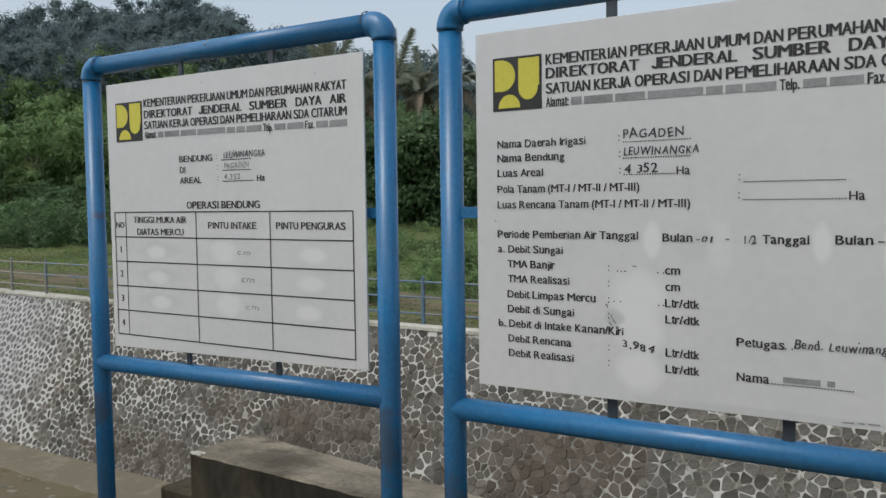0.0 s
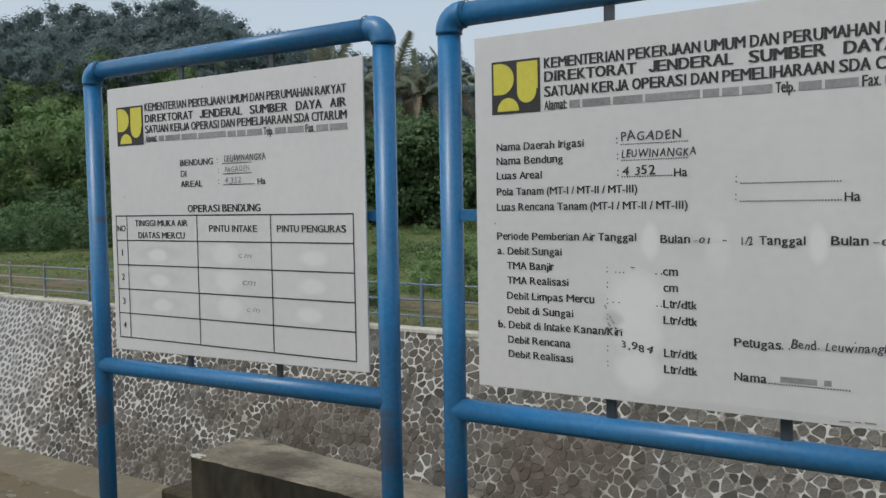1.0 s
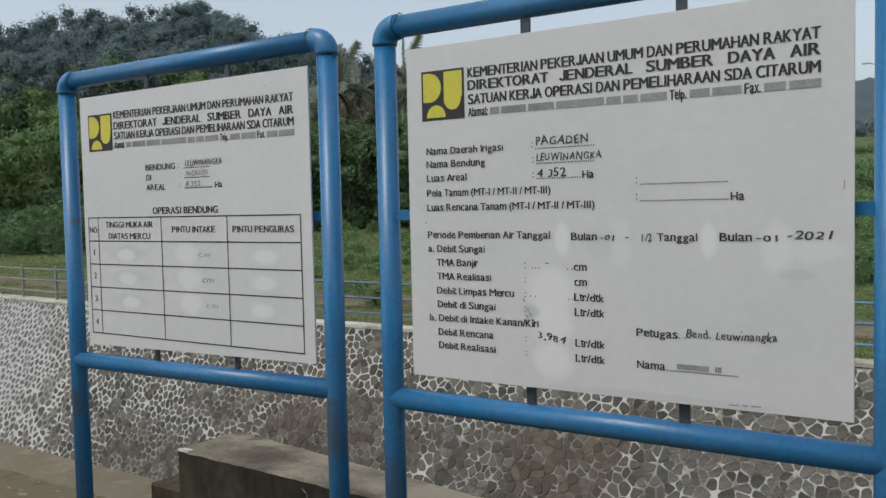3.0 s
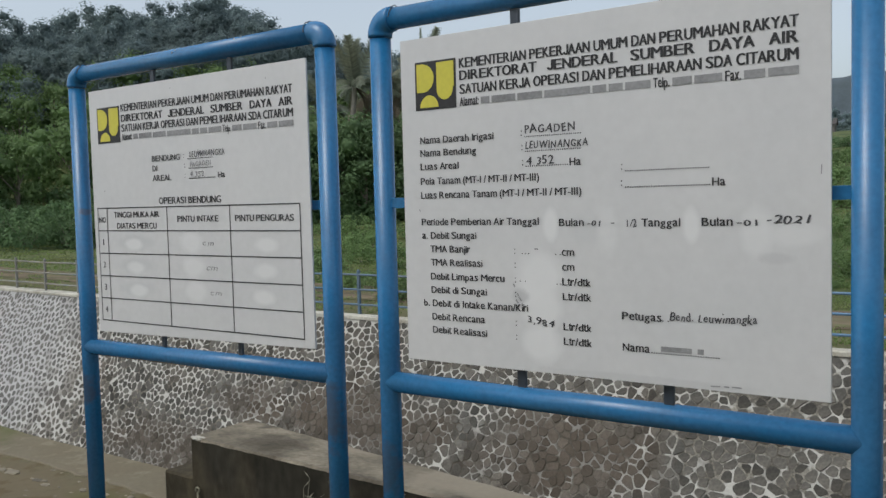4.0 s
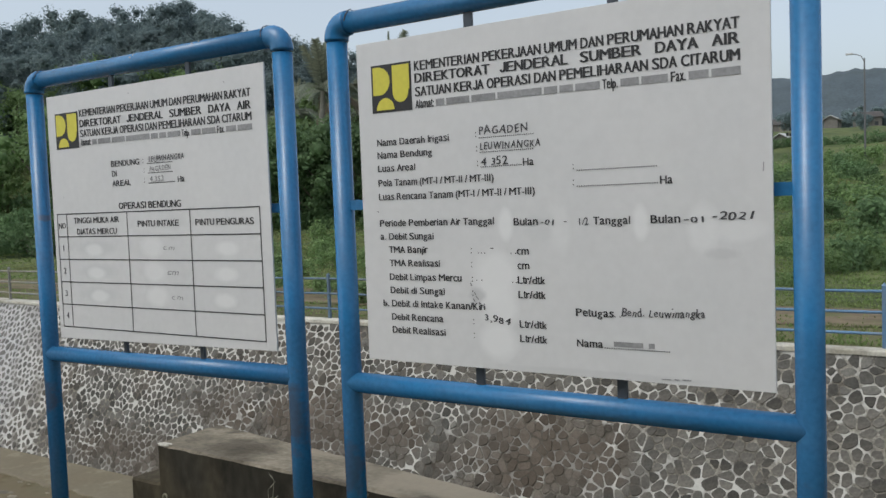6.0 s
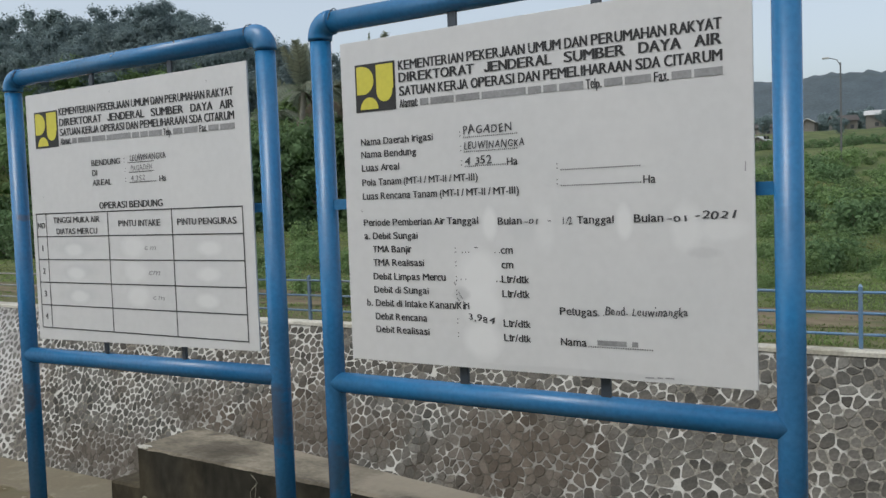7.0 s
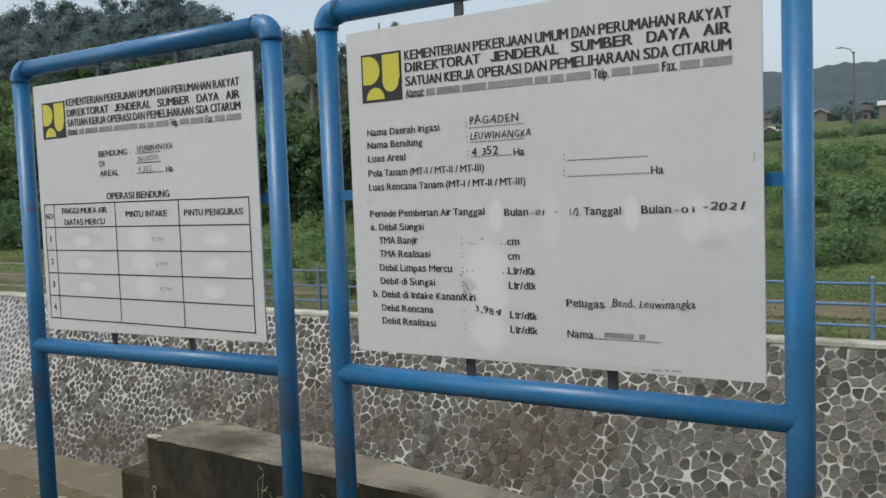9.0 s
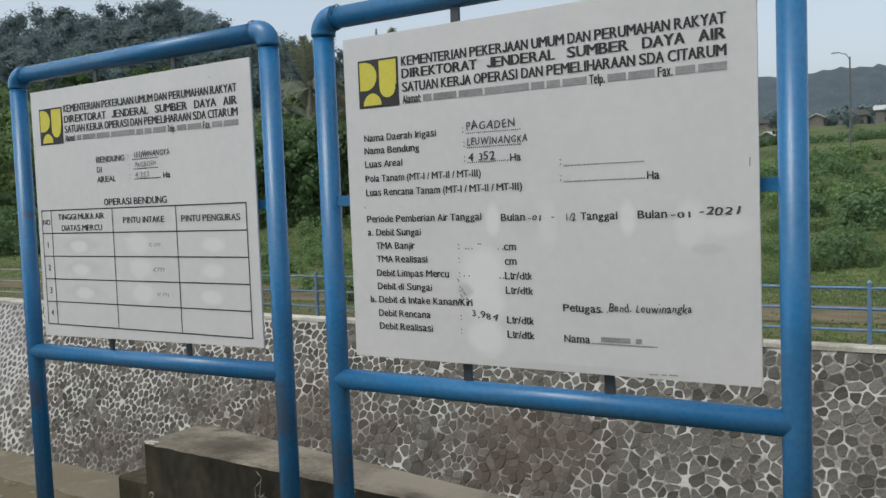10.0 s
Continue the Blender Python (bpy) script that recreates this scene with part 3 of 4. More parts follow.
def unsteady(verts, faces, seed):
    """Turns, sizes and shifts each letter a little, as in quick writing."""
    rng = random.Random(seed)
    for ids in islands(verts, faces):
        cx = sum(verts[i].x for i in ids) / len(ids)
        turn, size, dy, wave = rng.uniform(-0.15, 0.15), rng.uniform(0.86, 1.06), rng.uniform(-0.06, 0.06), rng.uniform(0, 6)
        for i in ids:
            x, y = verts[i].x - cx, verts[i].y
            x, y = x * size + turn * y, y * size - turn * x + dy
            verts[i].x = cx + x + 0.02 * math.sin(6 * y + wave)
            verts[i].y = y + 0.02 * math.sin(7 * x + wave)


def glyphs(text, lean):
    """Outlines of a text as flat vertices and faces, from Blender's own font."""
    cu = bpy.data.curves.new("text", 'FONT')
    cu.body = text
    cu.shear = lean
    cu.space_character = 1.09 if lean else 1.0
    cu.resolution_u = 3
    ob = new("text", cu)
    bpy.context.view_layer.update()
    me = bpy.data.meshes.new_from_object(ob.evaluated_get(bpy.context.evaluated_depsgraph_get()))
    verts = [v.co.copy() for v in me.vertices]
    faces = [tuple(p.vertices) for p in me.polygons]
    if "J" in text:
        stand_on_line(verts, faces)
    bpy.data.objects.remove(ob)
    bpy.data.curves.remove(cu)
    bpy.data.meshes.remove(me)
    return verts, faces


CAP = 0.73
ADVANCE = {c: w / 1000 for w, row in ((222, "ijl"), (278, " I.,:/ft"), (333, "()-r"), (460, "J"), (500, "cksvxyz"), (556, "Labdeghnopqu0123456789"), (611, "FTZ"),
                                      (667, "ABEKPSVXY"), (722, "CDHNRUw"), (778, "GOQ"), (833, "Mm"), (944, "W")) for c in row}
LETTERS = {}


def typeset(text):
    """Sets a text letter by letter, at the widths of a plain grotesque."""
    verts, faces, x = [], [], 0.0
    for c in text:
        wide = ADVANCE[c]
        if c != " ":
            if c not in LETTERS:
                LETTERS[c] = glyphs(c, 0.0)
            vs, fs = LETTERS[c]
            used = {i for f in fs for i in f}
            lo, hi = min(vs[i].x for i in used), max(vs[i].x for i in used)
            edge = 0.0 if c in "tfr" else 0.015 if c in "AJTVWYvwxy" else 0.055
            k = 1.0 if c in "ijlI.,:/()-1" else (wide - 2 * edge) / (hi - lo)
            tall = {"t": 0.68}.get(c, 0.53) / max(vs[i].y for i in used) if c in "acemnorsuvwxzt" else 1.0
            first = len(verts)
            verts += [Vector((x + wide / 2 + k * (v.x - (lo + hi) / 2), v.y * tall, 0)) for v in vs]
            faces += [tuple(i + first for i in f) for f in fs]
        x += wide
    return verts, faces


def lettering(panel, text, x0, x1, z, height, mat=None, bold=0.03, lean=0.0, z_end=None, name="lettering"):
    """Printed text between x0 and x1 on a panel, with its capitals of that height standing on z. Bold strokes are doubled sideways."""
    if name == "handwriting":
        verts, faces = glyphs(text, lean)
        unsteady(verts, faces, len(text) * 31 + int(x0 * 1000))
    else:
        verts, faces = typeset(text)
    lo, hi = min(v.x for v in verts) - bold, max(v.x for v in verts) + bold
    ox = panel.parent.location.x
    bm = bmesh.new()
    slope = 0 if z_end is None else (z_end - z)
    for layer, dx in enumerate((0, -bold, bold) if bold > 0 else (0,)):
        made = []
        for v in verts:
            k = (v.x + dx - lo) / (hi - lo)
            made.append(bm.verts.new((x0 + (x1 - x0) * k - ox, -0.0462 - 0.0003 * layer, z + slope * k + v.y * height / CAP)))
        for f in faces:
            try:
                bm.faces.new([made[i] for i in f])
            except ValueError:
                pass
    return tagged(part(name, bm, mat or M_INK, panel), kind="stuff")


def handwriting(panel, text, x0, x1, z, height, z_end=None):
    return lettering(panel, text, x0, x1, z, height, M_PEN, 0.020, 0.10, z_end, "handwriting")


def flat(panel, name, mat, corners, lift=0.0465):
    """A flat printed shape from its corners in the panel's plane."""
    ox = panel.parent.location.x
    bm = bmesh.new()
    bm.faces.new([bm.verts.new((x - ox, -lift, z)) for x, z in corners])
    bmesh.ops.triangulate(bm, faces=bm.faces[:])
    for f in bm.faces:
        f.normal_update()
        if f.normal.y > 0:
            f.normal_flip()
    return part(name, bm, mat, panel)


def rect(x0, x1, z0, z1):
    return [(x0, z0), (x1, z0), (x1, z1), (x0, z1)]


def dotted(panel, x0, x1, z, z_end=None, step=0.0075):
    ox = panel.parent.location.x
    bm = bmesh.new()
    count = max(2, int((x1 - x0) / step))
    for i in range(count):
        x = x0 + (x1 - x0) * i / (count - 1) - ox
        zz = z + ((z_end or z) - z) * i / (count - 1)
        bm.faces.new([bm.verts.new((x + dx, -0.0465, zz + dz)) for dx, dz in ((0, 0), (0.004, 0), (0.004, 0.004), (0, 0.004))])
    return part("dotted_line", bm, M_INK, panel)


def colon(panel, x, z):
    dotted(panel, x, x + 0.0001, z, z + 0.014, 1)


def strokes(panel, name, mat, segments, width):
    """Thin ruled lines as one print."""
    ox = panel.parent.location.x
    bm = bmesh.new()
    for xa, za, xb, zb in segments:
        d = Vector((xb - xa, zb - za)).normalized() * width / 2
        nx, nz = -d.y, d.x
        bm.faces.new([bm.verts.new((x - ox, -0.0465, z)) for x, z in ((xa - d.x + nx, za - d.y + nz), (xa - d.x - nx, za - d.y - nz), (xb + d.x - nx, zb + d.y - nz), (xb + d.x + nx, zb + d.y + nz))])
    return part(name, bm, mat, panel)


def word_bars(panel, x0, x1, z, height, lengths, mat, z_end=None):
    """Bars in place of words that are not to be read."""
    total = sum(lengths) + 0.9 * (len(lengths) - 1)
    x = x0
    for n in lengths:
        w = (x1 - x0) * n / total
        zz = z + ((z_end or z) - z) * (x - x0) / (x1 - x0)
        flat(panel, "word_bar", mat, rect(x, x + w, zz + height * 0.06, zz + height * 0.80))
        x += w + (x1 - x0) * 0.9 / total


def contact_line(panel, x0, x1, z, height, tilt):
    """The small line under the heading: its plain words lettered, place and numbers as bars."""
    words = ("Alamat:", 3, 8, 8, 14, 4, 4, 7, "Telp.", 5, 7, "Fax.", 5, 7)
    wide = [sum(ADVANCE[c] for c in w) / 0.5 if isinstance(w, str) else w for w in words]
    unit = (x1 - x0) / (sum(wide) + 0.7 * (len(words) - 1))
    x = x0
    for word, n in zip(words, wide):
        zz = z - tilt * (x - x0) / (x1 - x0)
        if isinstance(word, str):
            lettering(panel, word, x, x + n * unit, zz, height, bold=0.04)
        else:
            word_bars(panel, x, x + n * unit, zz, height, (n,), M_DULL_INK)
        x += (n + 0.7) * unit


def emblem(panel, x0, x1, z0, z1):
    """Plain yellow shapes on a dark square."""
    w, h = x1 - x0, z1 - z0
    flat(panel, "emblem_square", M_INK, rect(x0, x1, z0, z1))
    arc = lambda cx, cz, rx, rz, a0, a1: [(x0 + w * (cx + rx * math.cos(radians(a0 + (a1 - a0) * k / 14))), z0 + h * (cz + rz * math.sin(radians(a0 + (a1 - a0) * k / 14)))) for k in range(15)]
    e = 0.045
    flat(panel, "emblem_shape", M_YELLOW, [(x0 + w * e, z0 + h * 0.37), *arc(0.20, 0.655, 0.27, 0.29, -90, 90), (x0 + w * 0.20, z0 + h * (1 - e)), (x0 + w * e, z0 + h * (1 - e))], 0.0480)
    flat(panel, "emblem_shape", M_YELLOW, [(x0 + w * 0.535, z0 + h * (1 - e)), *arc(0.73, 0.40, 0.195, 0.215, 180, 352), (x0 + w * 0.93, z0 + h * 0.44), (x0 + w * (1 - e), z0 + h * 0.44), (x0 + w * (1 - e), z0 + h * (1 - e))], 0.0480)
    flat(panel, "emblem_shape", M_YELLOW, [*arc(0.345, 0.05, 0.225, 0.25, 0, 180)], 0.0480)


def heading(panel, x0, x1, z1, z2, z3, z4, height, tilt):
    lettering(panel, "KEMENTERIAN PEKERJAAN UMUM DAN PERUMAHAN RAKYAT", x0, x1, z1, height, bold=0.045, z_end=z1 - tilt)
    lettering(panel, "DIREKTORAT   JENDERAL   SUMBER   DAYA   AIR", x0, x1, z2, height, bold=0.045, z_end=z2 - tilt)
    lettering(panel, "SATUAN KERJA OPERASI DAN PEMELIHARAAN SDA CITARUM", x0, x1, z3, height, bold=0.045, z_end=z3 - tilt)
    contact_line(panel, x0, x1, z4 - 0.002, height * 0.9, tilt)


# operation board
heading(panel_a, -1.735, -0.565, 2.127, 2.076, 2.028, 1.988, 0.037, 0.012)
emblem(panel_a, -1.933, -1.747, 1.978, 2.156)
lettering(panel_a, "BENDUNG", -1.509, -1.301, 1.871, 0.029)
lettering(panel_a, "DI", -1.507, -1.470, 1.824, 0.029)
lettering(panel_a, "AREAL", -1.508, -1.370, 1.778, 0.029)
lettering(panel_a, "Ha", -1.043, -0.997, 1.779, 0.027)
handwriting(panel_a, "LEUWINANGKA", -1.233, -0.993, 1.879, 0.031)
for text, xa, xb, zz in (("PAGADEN", -1.232, -1.087, 1.836), ("4.352", -1.234, -1.137, 1.788)):
    lettering(panel_a, text, xa, xb, zz, 0.026, M_DULL_INK, 0.012, 0.10, None, "handwriting")
for xa, xb, zz in ((-1.247, -1.073, 1.872), (-1.242, -1.075, 1.828), (-1.242, -1.061, 1.782)):
    strokes(panel_a, "underline", M_INK, [(xa, zz, xb, zz)], 0.003)
    colon(panel_a, xa - 0.03, zz + 0.004)
lettering(panel_a, "OPERASI BENDUNG", -1.469, -1.029, 1.668, 0.033, bold=0.035)
TX0, TX1, TZ0, TZ1 = -1.965, -0.546, 1.084, 1.654
row = (TZ1 - TZ0) / 5
strokes(panel_a, "ruled_table", M_INK, [(TX0, TZ1 - row * i, TX1, TZ1 - row * i) for i in range(6)] + [(x, TZ0, x, TZ1) for x in (TX0, -1.887, -1.414, -0.976, TX1)], 0.005)
lettering(panel_a, "NO", -1.957, -1.898, 1.582, 0.029)
lettering(panel_a, "TINGGI MUKA AIR", -1.830, -1.472, 1.606, 0.030)
lettering(panel_a, "DIATAS MERCU", -1.808, -1.494, 1.551, 0.030)
lettering(panel_a, "PINTU INTAKE", -1.339, -1.051, 1.582, 0.030)
lettering(panel_a, "PINTU PENGURAS", -0.943, -0.581, 1.582, 0.030)
for i, digit in enumerate("1234"):
    zz = TZ1 - row * (i + 2) + 0.042
    lettering(panel_a, digit, -1.932 if digit == "1" else -1.938, -1.923 if digit == "1" else -1.916, zz, 0.031)
    if i < 3:
        lettering(panel_a, "cm", -1.167 + 0.02 * i, -1.09 + 0.02 * i, zz + 0.004, 0.028, M_DULL_INK, 0.0, 0.2, None, "handwriting")

# irrigation record board
heading(panel_b, 0.263, 1.415, 2.124, 2.080, 2.031, 1.990, 0.036, 0.006)
emblem(panel_b, 0.067, 0.249, 1.985, 2.162)
for text, xa, xb, zz in (("Nama Daerah Irigasi", 0.082, 0.402, 1.862), ("Nama Bendung", 0.081, 0.328, 1.815), ("Luas Areal", 0.081, 0.252, 1.765),
                         ("Pola Tanam (MT-I / MT-II / MT-III)", 0.080, 0.579, 1.711), ("Luas Rencana Tanam (MT-I / MT-II / MT-III)", 0.080, 0.736, 1.659),
                         ("Periode Pemberian Air Tanggal", 0.079, 0.575, 1.560), ("a. Debit Sungai", 0.080, 0.321, 1.510), ("TMA Banjir", 0.116, 0.293, 1.460),
                         ("TMA Realisasi", 0.117, 0.344, 1.410), ("Debit Limpas Mercu", 0.115, 0.434, 1.358), ("Debit di Sungai", 0.116, 0.360, 1.308),
                         ("b. Debit di Intake Kanan/Kiri", 0.080, 0.527, 1.258), ("Debit Rencana", 0.117, 0.349, 1.207), ("Debit Realisasi", 0.118, 0.357, 1.158)):
    lettering(panel_b, text, xa, xb, zz, 0.0265, bold=0.028)
for text, xa, xb, zz in (("Ha", 0.694, 0.735, 1.757), ("Ha", 1.167, 1.207, 1.675), ("Bulan", 0.651, 0.743, 1.555), ("Tanggal", 0.942, 1.068, 1.553),
                         ("Bulan", 1.134, 1.228, 1.554), ("cm", 0.659, 0.706, 1.455), ("cm", 0.660, 0.706, 1.405), ("Ltr/dtk", 0.659, 0.764, 1.355),
                         ("Ltr/dtk", 0.660, 0.765, 1.305), ("Ltr/dtk", 0.661, 0.765, 1.203), ("Ltr/dtk", 0.661, 0.765, 1.153), ("Petugas", 0.872, 1.005, 1.252), ("Nama", 0.873, 0.965, 1.150)):
    lettering(panel_b, text, xa, xb, zz, 0.0265, bold=0.024)
handwriting(panel_b, "PAGADEN", 0.527, 0.716, 1.873, 0.031)
handwriting(panel_b, "LEUWINANGKA", 0.528, 0.762, 1.820, 0.028)
handwriting(panel_b, "4 352", 0.530, 0.637, 1.767, 0.029)
handwriting(panel_b, "-01", 0.754, 0.803, 1.555, 0.019)
handwriting(panel_b, "-", 0.839, 0.851, 1.558, 0.024)
handwriting(panel_b, "1/2", 0.893, 0.926, 1.552, 0.026)
handwriting(panel_b, "-01", 1.239, 1.300, 1.555, 0.020)
handwriting(panel_b, "-2021", 1.325, 1.448, 1.560, 0.024)
handwriting(panel_b, "3,984", 0.524, 0.628, 1.223, 0.026, 1.207)
handwriting(panel_b, "Bend. Leuwinangka", 1.030, 1.298, 1.256, 0.028, 1.262)
handwriting(panel_b, "-", 0.555, 0.570, 1.468, 0.024)
word_bars(panel_b, 1.002, 1.138, 1.156, 0.022, (5, 1), M_DULL_INK)
for xa, xb, zz in ((0.525, 0.733, 1.860), (0.527, 0.731, 1.810), (0.528, 0.685, 1.759), (0.890, 1.155, 1.729), (0.889, 1.157, 1.677)):
    dotted(panel_b, xa, xb, zz)
    colon(panel_b, xa - 0.014, zz + 0.006)
dotted(panel_b, 0.970, 1.182, 1.149)
dotted(panel_b, 1.006, 1.024, 1.253)
for zz in (1.459, 1.410, 1.358, 1.308, 1.206, 1.157):
    colon(panel_b, 0.476, zz)
dotted(panel_b, 0.505, 0.53, 1.458)
dotted(panel_b, 0.635, 0.652, 1.457)
dotted(panel_b, 0.495, 0.515, 1.362)
dotted(panel_b, 0.638, 0.652, 1.357)
tagged(strokes(panel_b, "smudge", M_DULL_INK, [(0.480, 1.296, 0.486, 1.288), (0.492, 1.306, 0.499, 1.297), (0.470, 1.352, 0.474, 1.345), (0.503, 1.284, 0.509, 1.281), (0.486, 1.318, 0.489, 1.312)], 0.005), kind="stuff")
tagged(strokes(panel_b, "scratch", M_DULL_INK, [(1.474, 1.700, 1.475, 1.724), (0.071, 1.618, 0.075, 1.613)], 0.003), kind="stuff")
tagged(strokes(panel_a, "speck", M_DULL_INK, [(-1.352, 2.206, -1.350, 2.204), (-0.72, 2.190, -0.719, 2.187), (-1.90, 1.74, -1.897, 1.738)], 0.004), kind="stuff")
tagged(strokes(panel_b, "scuff", M_DULL_INK, [(1.160, 1.063, 1.185, 1.064), (1.20, 1.065, 1.212, 1.065), (1.225, 1.066, 1.249, 1.066)], 0.004), kind="stuff")


# ---- plants ----
def mesh_from_arrays(name, verts, faces, mat):
    me = bpy.data.meshes.new(name)
    size = faces.shape[1]
    me.vertices.add(len(verts))
    me.vertices.foreach_set("co", np.ascontiguousarray(verts, dtype=np.float32).ravel())
    me.loops.add(faces.size)
    me.loops.foreach_set("vertex_index", np.ascontiguousarray(faces, dtype=np.int32).ravel())
    me.polygons.add(len(faces))
    me.polygons.foreach_set("loop_start", np.arange(0, faces.size, size, dtype=np.int32))
    me.update(calc_edges=True)
    me.validate()
    me.materials.append(mat)
    return me


def round_form(n=3):
    """A rounded six-sided form of small quads: vertices and faces."""
    vs, fs, seen = [], [], {}

    def vert(p):
        key = tuple(round(c, 5) for c in p)
        if key not in seen:
            seen[key] = len(vs)
            vs.append(Vector(p).normalized())
        return seen[key]

    for axis in range(3):
        for s in (-1, 1):
            for i in range(n):
                for j in range(n):
                    quad = []
                    for di, dj in ((0, 0), (1, 0), (1, 1), (0, 1)):
                        q = [0, 0, 0]
                        q[axis], q[(axis + 1) % 3], q[(axis + 2) % 3] = s, 2 * (i + di) / n - 1, 2 * (j + dj) / n - 1
                        quad.append(vert(q))
                    fs.append(quad if s > 0 else quad[::-1])
    return np.array([tuple(v) for v in vs]), np.array(fs)


ROUND_V, ROUND_F = round_form()
SMALL_FORM = round_form(2)


def leaf_cloud(rng, centres, radii, per_clump, length, width, flatten=0.8, droop=0.25, core=0.55, messy=0.4, form=None, inner=0.45):
    """Pointed leaves scattered through clumps: vertices and four-cornered faces."""
    n = len(centres) * per_clump
    d = rng.normal(size=(n, 3))
    d /= np.linalg.norm(d, axis=1, keepdims=True)
    dist = rng.uniform(inner, 1.08, (n, 1))
    c = np.repeat(np.asarray(centres, float), per_clump, axis=0)
    r = np.repeat(np.asarray(radii, float), per_clump)[:, None]
    p = c + d * dist * r * np.array([1, 1, flatten])
    face = d * np.array([1, 1, 0.8]) + np.array([0, 0, 0.55]) + rng.normal(scale=messy, size=(n, 3))
    face /= np.linalg.norm(face, axis=1, keepdims=True)
    along = np.cross(face, rng.normal(size=(n, 3))) + np.array([0, 0, -droop])
    along /= np.linalg.norm(along, axis=1, keepdims=True)
    side = np.cross(along, face)
    side /= np.linalg.norm(side, axis=1, keepdims=True) + 1e-9
    k = rng.uniform(0.6, 1.3, (n, 1))
    a, w = along * length * k, side * width * k * 0.5
    verts = np.stack([p, p + a * 0.45 + w, p + a, p + a * 0.45 - w], axis=1).reshape(-1, 3)
    faces = np.arange(4 * n).reshape(-1, 4)
    if core:
        m = len(centres)
        form_v, form_f = form or (ROUND_V, ROUND_F)
        lump = np.repeat(form_v[None], m, 0) * rng.uniform(0.75, 1.1, (m, len(form_v), 1))
        lump = lump * (np.asarray(radii, float) * core)[:, None, None] * np.array([1, 1, flatten]) + np.asarray(centres, float)[:, None, :]
        rest = (form_f[None] + (np.arange(m) * len(form_v))[:, None, None]).reshape(-1, 4) + len(verts)
        verts, faces = np.concatenate([verts, lump.reshape(-1, 3)]), np.concatenate([faces, rest])
    return verts, faces


def crown_clumps(rng, height, spread, count, low=0.35):
    """Clump centres and radii of an uneven crown."""
    centres, radii = [], []
    for i in range(count):
        h = rng.uniform(low, 0.95)
        reach = spread * math.sqrt(max(0.08, 1 - ((h - 0.6) / 0.48) ** 2)) * rng.uniform(0.2, 0.9)
        a = rng.uniform(0, 2 * math.pi)
        centres.append((reach * math.cos(a), reach * math.sin(a), h * height))
        radii.append(spread * rng.uniform(0.28, 0.56))
    return centres, radii


def make_tree(name, seed, height, spread, clumps, per_clump, leaf, mat, label, low=0.35):
    rng = np.random.default_rng(seed)
    thing = empty(name)
    centres, radii = crown_clumps(rng, height, spread, clumps, low)
    bm = tube([(0, 0, -0.6), (0.05, 0, height * 0.25), (-0.05, 0.08, height * 0.55), (0, 0, height * 0.85)], [height * 0.028, height * 0.022, height * 0.014, height * 0.004], 9)
    for c in centres[:7]:
        base = Vector((0, 0, c[2] * 0.55))
        tube([base, base.lerp(Vector(c), 0.55) + Vector((0, 0, 0.2)), Vector(c)], [height * 0.010, height * 0.007, height * 0.003], 6, bm)
    part("trunk", bm, M_BARK, thing)
    v, f = leaf_cloud(rng, centres, radii, per_clump, leaf, leaf * 0.55, core=0.45, form=SMALL_FORM)
    crown = new("crown", mesh_from_arrays("crown", v, f, mat))
    crown.parent = thing
    return tagged(thing, label, "tree", "trees on the far bank")


def scatter(thing, spots, seed, smallest, largest):
    """Stands a thing at the first spot and copies of it at the others, turned and sized by chance."""
    rng = random.Random(seed)
    for i, (x, y) in enumerate(spots):
        s = rng.uniform(smallest, largest)
        m = Matrix.Translation((x, y, land(x, y) - 0.22)) @ Matrix.Rotation(rng.uniform(0, 6.28), 4, 'Z')
        ob = thing if i == 0 else copy_thing(thing, m)
        ob.matrix_basis = m
        ob.scale = (s, s, s * rng.uniform(0.9, 1.12))


def polar_spots(seed, az0, az1, r0, r1, gap, limit=400):
    """Spots in a sector that keep a distance from one another."""
    rng = random.Random(seed)
    spots = []
    for _ in range(limit * 12):
        az = rng.uniform(az0, az1)
        r = math.sqrt(rng.uniform(r0 * r0, r1 * r1))
        x, y = polar(az, r)
        if all((x - a) ** 2 + (y - b) ** 2 > gap * gap for a, b in spots):
            spots.append((x, y))
            if len(spots) >= limit:
                break
    return spots


# dark trees behind the meadow, and the light-leaved fringe at the hill's foot
dark_a = make_tree("tree", 11, 8.0, 3.4, 22, 160, 0.37, M_LEAF, "dense dark green broadleaf tree behind the meadow", 0.12)
dark_b = make_tree("tree", 12, 7.0, 3.0, 20, 180, 0.31, M_DEEP, "low dark green bushy tree behind the meadow", 0.10)
fringe = make_tree("tree", 13, 7.0, 3.2, 20, 165, 0.34, M_LEAF_LIGHT, "light green creeper-covered tree on the slope", 0.08)
spots = polar_spots(21, 30, 47, 61, 76, 3.6, 60)
scatter(dark_a, spots[0::2], 1, 0.8, 1.15)
row = [polar(29.6 + 1.45 * k, 55.5 + 1.2 * math.sin(2.3 * k)) for k in range(11)]
scatter(dark_b, spots[1::2] + row, 2, 0.78, 0.98)
scatter(fringe, polar_spots(22, 46.5, 67, 74, 98, 4.0, 90), 3, 0.75, 1.15)


